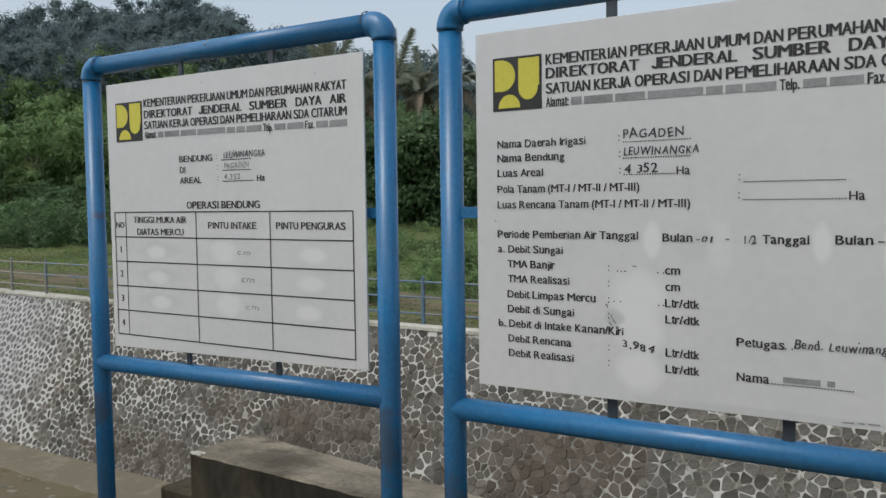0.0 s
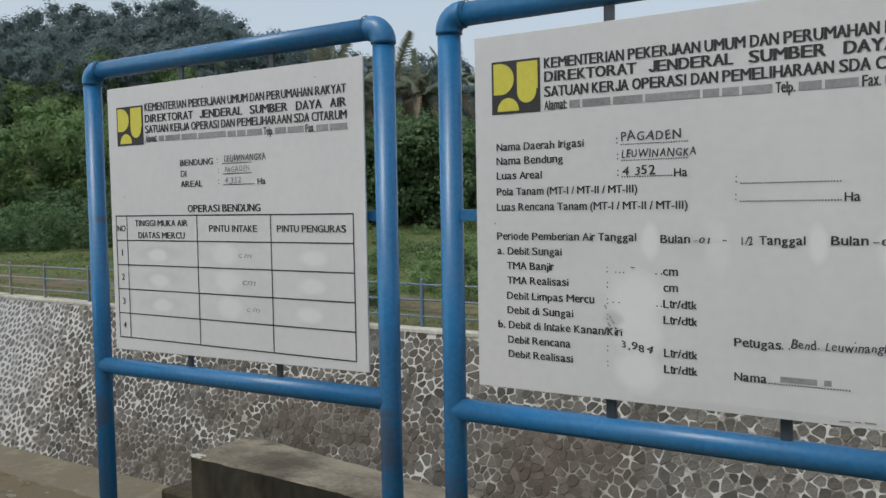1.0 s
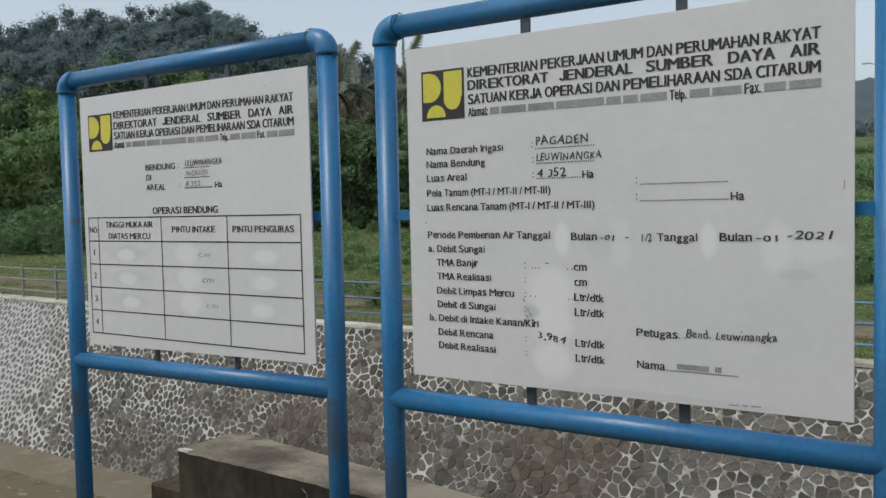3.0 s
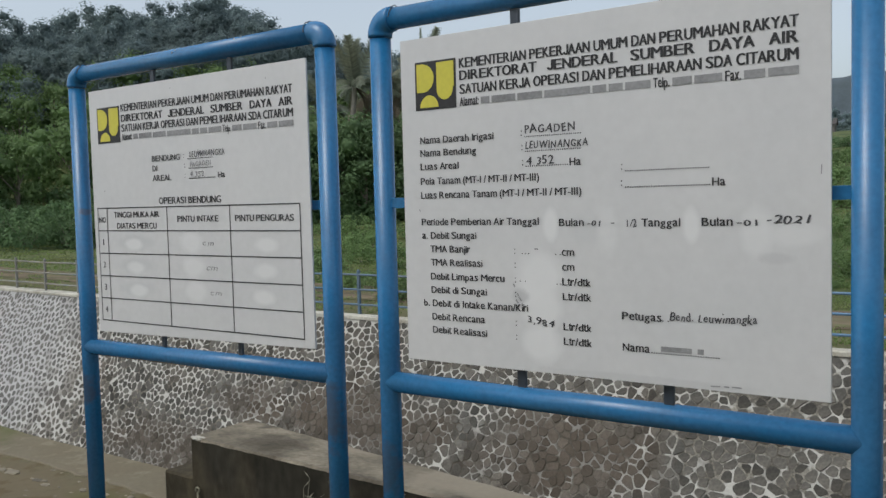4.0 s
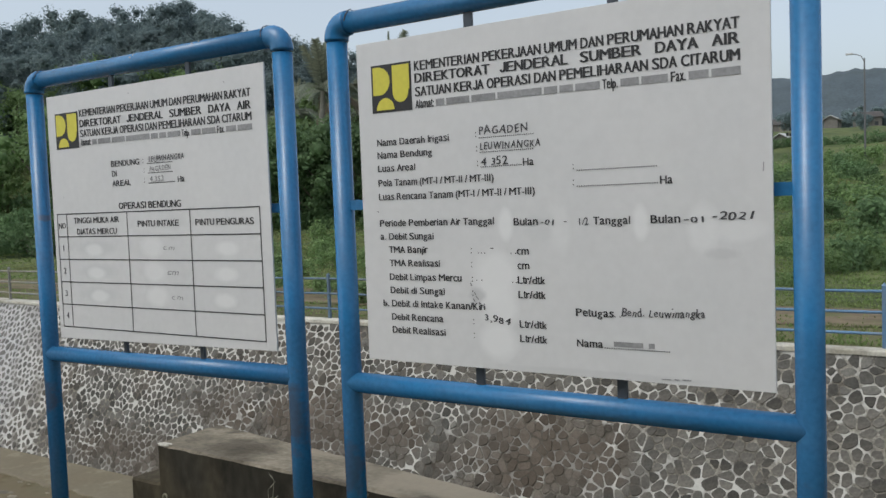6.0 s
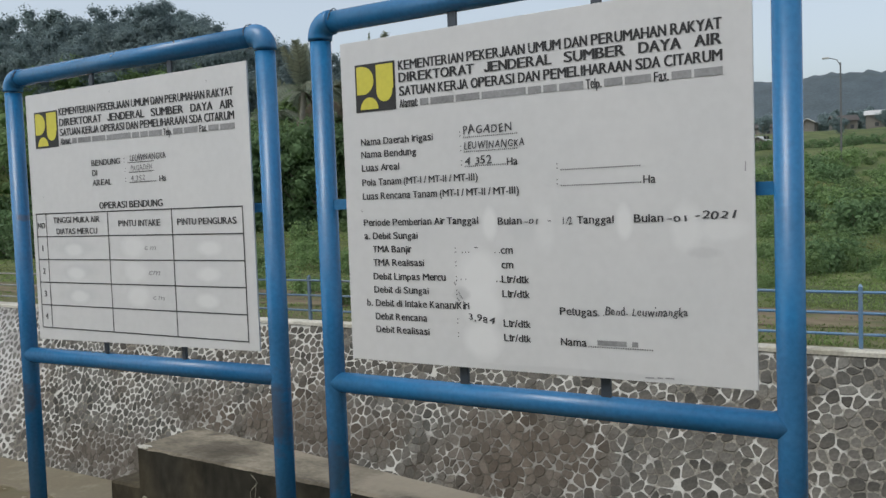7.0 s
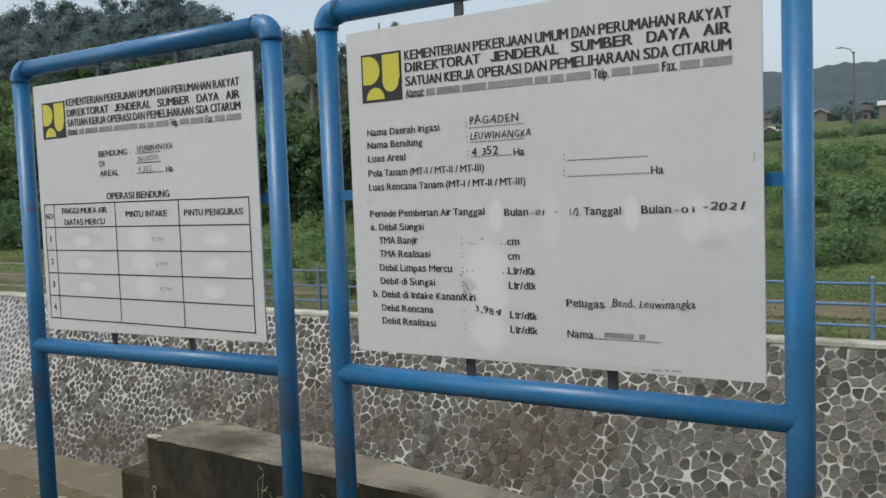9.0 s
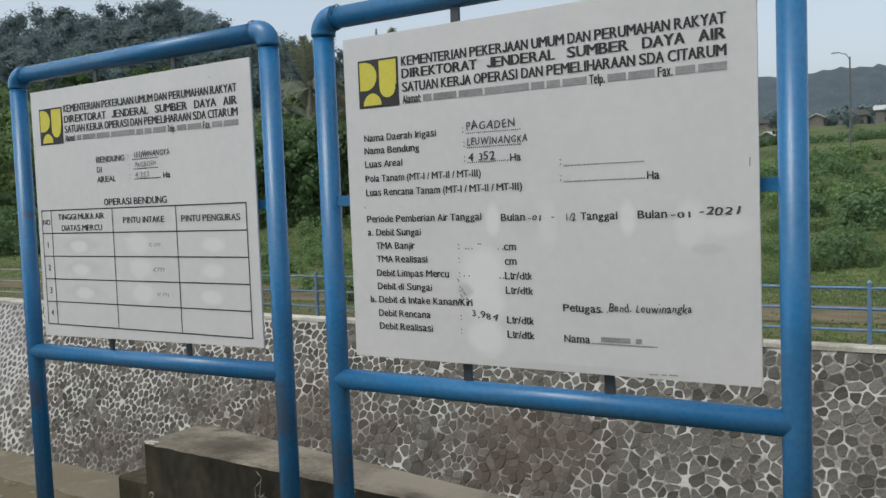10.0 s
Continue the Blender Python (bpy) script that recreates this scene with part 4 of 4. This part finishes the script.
def hill_woods():
    """Woods on the hill, crown beside crown, as one mass."""
    rng = np.random.default_rng(31)
    vs, fs, count = [], [], 0
    for i, (x, y) in enumerate(polar_spots(32, 31, 67, 92, 133, 3.7, 250)):
        h, spread = rng.uniform(7, 11), rng.uniform(2.8, 4.4)
        centres, radii = crown_clumps(rng, h, spread, 19, 0.2)
        v, f = leaf_cloud(rng, centres, np.array(radii) * 0.76, 140, 0.30, 0.23, core=0.42, messy=0.36, form=SMALL_FORM, inner=0.4)
        vs.append(v + np.array([x, y, land(x, y) - 0.3]))
        fs.append(f + count)
        count += len(v)
    ob = new("hill_woods", mesh_from_arrays("hill_woods", np.concatenate(vs), np.concatenate(fs), M_LEAF_HAZED))
    return tagged(ob, "dark woods covering the hill, mist painted into the leaf colour", "woods", kind="stuff")


hill_woods()


def frond(top, a, up, reach, droop, rng, hang=0.4):
    """One feathered palm leaf: a rib with leaflets on both sides."""
    spine = [top + Vector((math.cos(a) * reach * t * math.cos(up), math.sin(a) * reach * t * math.cos(up), reach * (math.sin(up) * t - droop * t * t))) for t in (j / 16 for j in range(17))]
    bm = tube(spine, [0.04 - 0.0022 * j for j in range(17)], 4)
    for j in range(2, 17):
        along = (spine[j] - spine[j - 1]).normalized()
        across = along.cross(Vector((math.sin(a * 3), math.cos(a * 3), 1.5))).normalized()
        n = 0.74 * math.sin(math.pi * (0.15 + 0.75 * j / 17)) + 0.1
        for s in (-1, 1):
            for q in (0.0, 0.33, 0.67):
                p = spine[j - 1].lerp(spine[j], q)
                tip = p + across * s * n * 0.75 + along * n * 0.6 - Vector((0, 0, n * rng.uniform(0.1, 0.4) * hang * 2.5))
                w = along * 0.06
                bm.faces.new([bm.verts.new(p - w), bm.verts.new(p + w), bm.verts.new(tip)])
    return bm


def make_palm(seed, height, label, upright, arching, dead):
    rng = np.random.default_rng(seed)
    thing = empty("palm_tree")
    lean = rng.uniform(-0.4, 0.4)
    pts = [(lean * (k / 8) ** 2, 0.1 * math.sin(k), height * k / 8 - (0.5 if k == 0 else 0)) for k in range(9)]
    part("trunk", tube(pts, [0.24 - 0.009 * k for k in range(9)], 9), M_PALM_TRUNK, thing)
    top = Vector(pts[-1])
    for i in range(upright):
        part("frond", frond(top, i * 2.4 + rng.uniform(-0.3, 0.3), rng.uniform(1.1, 1.5), rng.uniform(3.4, 4.6), 0.16, rng), M_PALM, thing)
    for i in range(arching):
        part("frond", frond(top, i * 2.4 + rng.uniform(-0.3, 0.3), rng.uniform(0.3, 1.15), rng.uniform(3.2, 4.2), rng.uniform(0.5, 0.85), rng), M_PALM, thing)
    for i in range(dead):
        part("dead_frond", frond(top, i * 1.3 + rng.uniform(-0.3, 0.3), rng.uniform(-0.9, -0.2), rng.uniform(1.8, 2.6), 0.7, rng), M_DEAD, thing, "brown dead frond")
    return tagged(thing, label, "palm tree", "palm trees")


def stand_palms(palm, spots):
    for i, (az, r, s) in enumerate(spots):
        x, y = polar(az, r)
        m = Matrix.Translation((x, y, land(x, y))) @ Matrix.Rotation(1.3 * i, 4, 'Z')
        p = palm if i == 0 else copy_thing(palm, m)
        p.matrix_basis = m
        p.scale = (s, s, s)


stand_palms(make_palm(41, 9.0, "coconut palm with upright green and hanging dead fronds", 8, 9, 3), ((40.65, 60, 1.0), (42.6, 66, 0.8), (37.4, 66, 0.82)))
stand_palms(make_palm(43, 10.2, "coconut palm with arching green fronds", 2, 11, 4), ((36.0, 62, 0.95), (34.4, 60, 0.86), (38.9, 64, 0.86), (31.8, 60, 0.85)))


def make_bush(seed, height, spread, clumps, per_clump, leaf, width, mat, label):
    rng = np.random.default_rng(seed)
    thing = empty("bush")
    centres, radii = crown_clumps(rng, height, spread, clumps, 0.02)
    bm = bmesh.new()
    for c in centres[:6]:
        tube([(0, 0, -0.1), (c[0] * 0.4, c[1] * 0.4, c[2] * 0.5), c], [0.03, 0.02, 0.008], 5, bm)
    part("stem", bm, M_BARK, thing)
    v, f = leaf_cloud(rng, centres, radii, per_clump, leaf, width, core=0.2, form=SMALL_FORM, inner=0.3)
    ob = new("foliage", mesh_from_arrays("foliage", v, f, mat))
    ob.parent = thing
    return tagged(thing, label, "bush", "bushes on the slope")


bush_a = make_bush(51, 1.5, 1.4, 18, 78, 0.15, 0.09, M_LEAF_LIGHT, "light green wild bush on the grassy slope")
bush_b = make_bush(52, 2.0, 1.6, 20, 78, 0.17, 0.10, M_LEAF, "mid green leafy bush on the grassy slope")
bush_c = make_bush(53, 1.6, 1.2, 9, 26, 0.65, 0.16, M_LEAF_LIGHT, "bush with long arching leaves on the grassy slope")
hummock = make_bush(56, 1.1, 2.2, 20, 80, 0.17, 0.11, M_LEAF_LIGHT, "low creeper-covered hummock on the grassy slope")
fine = make_bush(57, 1.3, 1.5, 20, 230, 0.085, 0.05, M_LEAF_LIGHT, "soft light green bush beside the track")
scatter(fine, polar_spots(65, 3, 17, 27, 46, 2.4, 34), 12, 0.4, 1.0)
east = polar_spots(61, 2, 16, 44, 92, 2.7, 150)
middle = polar_spots(62, 28, 46, 36, 60, 3.0, 70)
near_middle = polar_spots(64, 27, 50, 25, 40, 2.0, 75)
west = polar_spots(63, 46, 67, 62, 76, 2.6, 110)
scatter(bush_a, east[0::3] + middle[0::2] + near_middle[0::2], 5, 0.4, 1.0)
scatter(bush_b, east[1::3] + middle[1::2] + near_middle[1::2], 6, 0.3, 0.8)
shrub = make_bush(55, 3.2, 2.1, 16, 64, 0.30, 0.17, M_DEEP, "dense dark green shrub at the hill's foot")
scatter(shrub, west, 10, 0.7, 1.25)
scatter(bush_c, east[2::6], 7, 0.4, 0.9)
scatter(hummock, east[5::6], 11, 0.7, 1.5)
broad = make_bush(58, 1.5, 1.7, 20, 90, 0.24, 0.13, M_DEEP, "dark green broad-leaved bush on the grassy slope")
scatter(broad, [(-6.2, 69.6), (-2.4, 42.0), (-2.9, 53.2), (-8.6, 75.8), (-2.0, 29.2), (-7.4, 70.6), (-0.9, 42.8), (-11.5, 62.0), (-5.4, 47.5)], 14, 0.7, 1.15)


def grass():
    """Grass tufts on the bank behind the railing."""
    rng = np.random.default_rng(71)
    n = 26000
    az = rng.uniform(2, 68, n)
    r = 17.5 + 62 * rng.uniform(0, 1, n) ** 1.7
    x = EYE_X - r * np.sin(np.radians(az))
    y = EYE_Y + r * np.cos(np.radians(az))
    keep = (y > 14.75) & ((y > 17.2) | (rng.uniform(0, 1, n) < 0.45)) & ~((y > 17.2) & (y < 19.7) & (rng.uniform(0, 1, n) > 0.2))
    x, y, r = x[keep], y[keep], r[keep]
    z = np.array([land(a, b) for a, b in zip(x, y)])
    p = np.stack([x, y, z - 0.02], 1)
    blades = 5
    p = np.repeat(p, blades, 0) + rng.normal(scale=0.07, size=(len(p) * blades, 3)) * np.array([1, 1, 0])
    rr = np.repeat(r, blades)[:, None]
    d = rng.normal(size=(len(p), 3)) * np.array([0.45, 0.45, 0]) + np.array([0, 0, 1])
    h = rng.uniform(0.03, 0.085, (len(p), 1)) * (1 + rr / 90)
    a = rng.uniform(0, 6.28, len(p))
    w = np.stack([np.cos(a), np.sin(a), 0 * a], 1) * 0.016 * (1 + rr / 20)
    verts = np.stack([p - w, p + w, p + d * h], 1).reshape(-1, 3)
    ob = new("grass", mesh_from_arrays("grass", verts, np.arange(len(verts)).reshape(-1, 3), M_BLADE))
    return tagged(ob, "rough green grass on the bank", "grass", kind="stuff")


grass()


# ---- far things ----
def house(x, y, w, d, h, roof_h, turn, roof_mat, label, boards=False):
    thing = empty("house", x, y, land(x, y) - 0.7)
    thing.rotation_euler = (0, 0, radians(turn))
    part("wall", box(-w / 2, w / 2, -d / 2, d / 2, 0, h, 0.02), M_HOUSE, thing)
    bm = bmesh.new()
    e, t = 0.5, 0.14
    prof = [(-d / 2 - e, h - 0.15), (0, h + roof_h), (d / 2 + e, h - 0.15), (d / 2 + e, h - 0.15 + t), (0, h + roof_h + t * 1.3), (-d / 2 - e, h - 0.15 + t)]
    ends = [[bm.verts.new((sx * (w / 2 + e), py, pz)) for py, pz in prof] for sx in (-1, 1)]
    for i in range(6):
        j = (i + 1) % 6
        bm.faces.new((ends[0][i], ends[0][j], ends[1][j], ends[1][i]))
    bm.faces.new(ends[0][::-1])
    bm.faces.new(ends[1])
    part("roof", bm, roof_mat, thing)
    for sx in (-1, 1):
        bm = bmesh.new()
        a, b = ([bm.verts.new((sx * (w / 2 - k), py, pz)) for py, pz in ((-d / 2, h), (d / 2, h), (0, h + roof_h))] for k in (0.02, 0.2))
        bm.faces.new(a)
        bm.faces.new(b[::-1])
        for i in range(3):
            bm.faces.new((a[i], b[i], b[(i + 1) % 3], a[(i + 1) % 3]))
        part("gable", bm, M_HOUSE, thing)
    for k in (-0.28, 0.28):
        part("window", box(k * w - 0.5, k * w + 0.5, -d / 2 - 0.03, -d / 2 + 0.05, 0.9, 2.0, 0.01), M_GLASS, thing)
    part("door", box(-0.45, 0.45, -d / 2 - 0.03, -d / 2 + 0.05, 0.05, 2.05, 0.01), M_BARK, thing)
    for sx in (-1, 1) if boards else ():
        for sy in (-1, 1):
            pts = [(sx * (w / 2 + e + 0.04), sy * (d / 2 + e), h - 0.08), (sx * (w / 2 + e + 0.04), 0, h + roof_h + 0.05)]
            part("bargeboard", tube(pts, 0.16, 4), M_ZINC, thing)
    return tagged(thing, label, "house", "village houses")


house(-36.8, 263, 7, 3.6, 2.9, 1.15, 90, M_ROOF, "small village house with white boards along its gable", True)
house(-29.0, 272, 6.5, 5, 3.3, 1.5, 20, M_ROOF, "village house with a brown tiled roof")
house(-16.5, 272, 13, 6, 4.2, 1.3, 3, M_ZINC, "long village shed with a pale metal roof")
house(-31.9, 170, 2.6, 2.2, 1.1, 0.7, 80, M_ZINC, "small field hut with a pale roof")
house(-53.0, 276, 10, 6, 2.9, 1.8, 5, M_ROOF, "long village house with a brown tiled roof")
house(-10.0, 272, 8, 6, 2.9, 1.8, -8, M_ROOF, "village house with a brown roof among trees")


def street_lamp(x, y):
    thing = empty("street_lamp", x, y, land(x, y) - 0.2)
    h = 13.2 - (land(x, y) - 0.2)
    part("pole", tube([(0, 0, 0), (0, 0, h * 0.5), (0, 0, h)], [0.10, 0.085, 0.065], 10), M_POLE, thing)
    part("arm", tube([(0, 0, h - 0.3), (-0.3, 0, h + 0.25), (-1.0, 0, h + 0.5)], 0.04, 8), M_POLE, thing)
    part("lamp_head", box(-1.55, -0.95, -0.14, 0.14, h + 0.42, h + 0.58, 0.04), M_ZINC, thing)
    return tagged(thing, "tall grey street lamp beside the village field", "street lamp")


street_lamp(-8.05, 85)


def far_ridge():
    bm = bmesh.new()
    xs = [-500 + 2.5 * i for i in range(270)]
    rows = []
    for k in range(9):
        row = []
        for x in xs:
            crest = 43.0 + 7 * noise.noise(Vector((x * 0.006, 3.3, 0))) + 3.0 * noise.noise(Vector((x * 0.045, 1.3, 0))) + 3.2 * abs(noise.noise(Vector((x * 0.13, 7, 0)))) + 1.6 * noise.noise(Vector((x * 0.4, 7, 2)))
            f = k / 8
            row.append(bm.verts.new((x + 0.8 * noise.noise(Vector((x * 0.3, k, 1))), 330 + 100 * f, 6 + (crest + 4) * math.sin(f * math.pi / 2) + (0.5 * noise.noise(Vector((x * 0.11, k * 2.1, 4))) if k else 0))))
        rows.append(row)
    for a, b in zip(rows, rows[1:]):
        for i in range(len(xs) - 1):
            bm.faces.new((a[i], a[i + 1], b[i + 1], b[i]))
    return tagged(part("backdrop_ridge", bm, M_RIDGE, None, smooth=True), "distant haze-coloured forested ridge under a grey sky", "ridge", kind="structure")


far_ridge()


def far_woods():
    """Woods at the ridge's foot behind the village, as one mass."""
    rng = np.random.default_rng(33)
    vs, fs, count = [], [], 0
    for i in range(75):
        x, y = -95 + 1.55 * i + rng.uniform(-1, 1), 284 + rng.uniform(0, 26)
        centres, radii = crown_clumps(rng, rng.uniform(5, 9), rng.uniform(2.4, 3.8), 11, 0.1)
        v, f = leaf_cloud(rng, centres, radii, 60, 0.6, 0.5, form=SMALL_FORM)
        vs.append(v + np.array([x, y, land(x, y) - 0.5]))
        fs.append(f + count)
        count += len(v)
    ob = new("far_woods", mesh_from_arrays("far_woods", np.concatenate(vs), np.concatenate(fs), M_LEAF_HAZED))
    return tagged(ob, "grey-green woods behind the village, haze painted into the leaf colour", "woods", kind="stuff")


far_woods()
village_tree = make_tree("tree", 14, 5.0, 2.6, 16, 150, 0.34, M_LEAF_HAZED, "dark green tree standing beside the village houses", 0.2)
scatter(village_tree, [(-33 + 4.1 * k - 22 * (k % 3 == 0), 262 + 7 * ((k * 5) % 4)) for k in range(-6, 14)] + [(-22.4, 207), (-13, 240)], 8, 0.6, 1.1)

hedge = make_bush(54, 1.3, 1.3, 10, 60, 0.22, 0.12, M_DEEP, "low green hedge bush along the upper field")
scatter(hedge, [polar(2 + 0.33 * k, 112 + 1.2 * math.sin(k * 1.7)) for k in range(42)], 9, 0.7, 1.1)


def make_weed(seed, x, y, height, stalks, label):
    """A thin dry weed at the edge of the near bank."""
    rng = random.Random(seed)
    thing = empty("weed", x, y, 0)
    for _ in range(stalks):
        lean, turn, h = rng.uniform(0.05, 0.3), rng.uniform(0, 6.28), height * rng.uniform(0.6, 1)
        pts = [(math.cos(turn) * lean * h * k * k, math.sin(turn) * lean * h * k * k, h * k - 0.02) for k in (0, 0.25, 0.5, 0.75, 1)]
        bm = tube(pts, [0.003, 0.003, 0.0025, 0.002, 0.001], 5)
        for k in range(4):
            base = Vector(pts[1 + k % 4])
            a = rng.uniform(0, 6.28)
            tip = base + Vector((math.cos(a), math.sin(a), rng.uniform(0.1, 0.8))) * rng.uniform(0.03, 0.06)
            s = (tip - base).cross(Vector((0, 0, 1))).normalized() * 0.004
            mid = base.lerp(tip, 0.5)
            bm.faces.new([bm.verts.new(p) for p in (base, mid + s, tip, mid - s)])
        part("stalk", bm, M_DRY, thing)
    return tagged(thing, label, "weed", "weeds at the bank's edge")


make_weed(91, -0.80, 0.22, 0.46, 3, "thin dry weed stalk at the bank's edge")
make_weed(92, -0.35, 0.25, 0.42, 6, "small leafy weed at the bank's edge")
make_weed(93, -0.62, 0.20, 0.40, 4, "small leafy weed at the bank's edge")

# ---- stones of the revetment, kept last ----
def stone_cells(seed, x0, x1, length, step, flat_by):
    """Irregular cells over the wall: clipped against their neighbours, pulled in by half a joint."""
    rng = random.Random(seed)
    seeds = {}
    nv, nu = int(length / (step * flat_by)) + 1, int((x1 - x0) / step) + 1
    for j in range(-1, nv + 1):
        for i in range(-1, nu + 1):
            u = x0 + (i + 0.5 * (j % 2)) * step + rng.uniform(-0.36, 0.36) * step
            v = (j + 0.5) * step * flat_by + rng.uniform(-0.30, 0.30) * step
            if rng.random() > 0.13:
                seeds[i, j] = (u, v)
    for (i, j), (u, v) in seeds.items():
        if not (0 <= i < nu and 0 <= j < nv):
            continue
        joint = 0.009 + rng.uniform(0, 0.011) + (0.022 if u < BEND_X - 0.8 else 0.003 if u < -13.5 else 0)
        edge = step * 0.85
        poly = [(-edge, -edge), (edge, -edge), (edge, edge), (-edge, edge)]
        for di in (-2, -1, 0, 1, 2):
            for dj in (-2, -1, 0, 1, 2):
                if (di or dj) and (i + di, j + dj) in seeds:
                    a, b = seeds[i + di, j + dj]
                    dx, dy = a - u, b - v
                    d = math.hypot(dx, dy)
                    lim = d / 2 - joint
                    nx, ny = dx / d, dy / d
                    out = []
                    for (px, py), (qx, qy) in zip(poly, poly[1:] + poly[:1]):
                        sp, sq = px * nx + py * ny - lim, qx * nx + qy * ny - lim
                        if sp <= 0:
                            out.append((px, py))
                        if sp * sq < 0:
                            k = sp / (sp - sq)
                            out.append((px + k * (qx - px), py + k * (qy - py)))
                    poly = out
                    if len(poly) < 3:
                        break
            if len(poly) < 3:
                break
        if len(poly) >= 3:
            soft = []
            c = 0.19 if u > -13.5 else 0.26
            for (px, py), (qx, qy) in zip(poly, poly[1:] + poly[:1]):
                if math.hypot(px - qx, py - qy) > 0.03:
                    soft += [(px + c * (qx - px), py + c * (qy - py)), (qx + c * (px - qx), qy + c * (py - qy))]
            if len(soft) >= 6:
                k = rng.uniform(0.94, 1.07)
                yield u, v, [(k * px + rng.uniform(-0.009, 0.009), k * py + rng.uniform(-0.009, 0.009)) for px, py in soft]


STRETCH = math.sqrt(1 + SLOPE * SLOPE)
OUT = Vector((0, -1, SLOPE)).normalized()


WARP = np.linspace(-60, 20, 801)
GROWTH = np.interp(WARP, (-27, -20, -13, 0), (1.06, 0.90, 0.87, 0.94))
LEAN = np.interp(WARP, (-32, -21.5), (0.5, 0.0))
REACH = np.cumsum(GROWTH) * 0.1
REACH += -13 - np.interp(-13, WARP, REACH)


def graded(u, v, poly):
    """Stones grow from the old western stretch to the newer eastern one."""
    def moved(a, b):
        return float(np.interp(a, WARP, REACH)) + (b - 2.4) * float(np.interp(a, WARP, LEAN)), b * float(np.interp(a, WARP, GROWTH))
    cu, cv = moved(u, v)
    return cu, cv, [(x - cu, y - cv) for x, y in (moved(u + px, v + py) for px, py in poly)]


def stone_shape(u, v, poly, rng):
    """One rounded stone set in the wall: ring in the joint, raised ring, cap."""
    proud = rng.uniform(0.006, 0.019)
    tilt_u, tilt_v = rng.uniform(-0.08, 0.08), rng.uniform(-0.08, 0.08)
    verts = []
    for k, h in ((1.0, -0.02), (0.98, proud * 0.55), (0.90, proud)):
        for px, py in poly:
            x, z = u + px * k, WALL_FOOT + (v + py * k) / STRETCH
            z = min(z, WALL_TOP - 0.01)
            verts.append(Vector((x, wall_y(z, x), z)) + OUT * (h + (px * tilt_u + py * tilt_v if h > 0 else 0)))
    n = len(poly)
    faces = []
    for r in (0, n):
        faces += [(r + i, r + (i + 1) % n, r + n + (i + 1) % n, r + n + i) for i in range(n)]
    faces.append(tuple(range(2 * n, 3 * n)))
    return verts, faces


def lay_stones():
    rng = random.Random(81)
    near, vs, fs = 0, [], []
    height = (WALL_TOP - WALL_FOOT) * STRETCH
    for cell in stone_cells(82, -37, 4, height / 0.86, 0.245, 0.76):
        u, v, poly = graded(*cell)
        if v > height - 0.05:
            continue
        verts, faces = stone_shape(u, v, poly, rng)
        if -3.6 < u < 1.2 and v > 1.2 and near < 300:
            near += 1
            me = bpy.data.meshes.new("stone")
            centre = sum(verts, Vector()) / len(verts)
            me.from_pydata([p - centre for p in verts], [], faces)
            me.materials.append(M_STONE)
            ob = new("stone", me)
            ob.location = centre
            ob.parent = wall
        else:
            k = len(vs)
            vs += verts
            fs += [tuple(i + k for i in f) for f in faces]
    me = bpy.data.meshes.new("stonework")
    me.from_pydata(vs, [], fs)
    me.materials.append(M_STONEWORK)
    ob = new("stonework", me)
    ob.parent = wall
    tagged(ob, "grey river stones set in mortar", kind="stuff")


lay_stones()
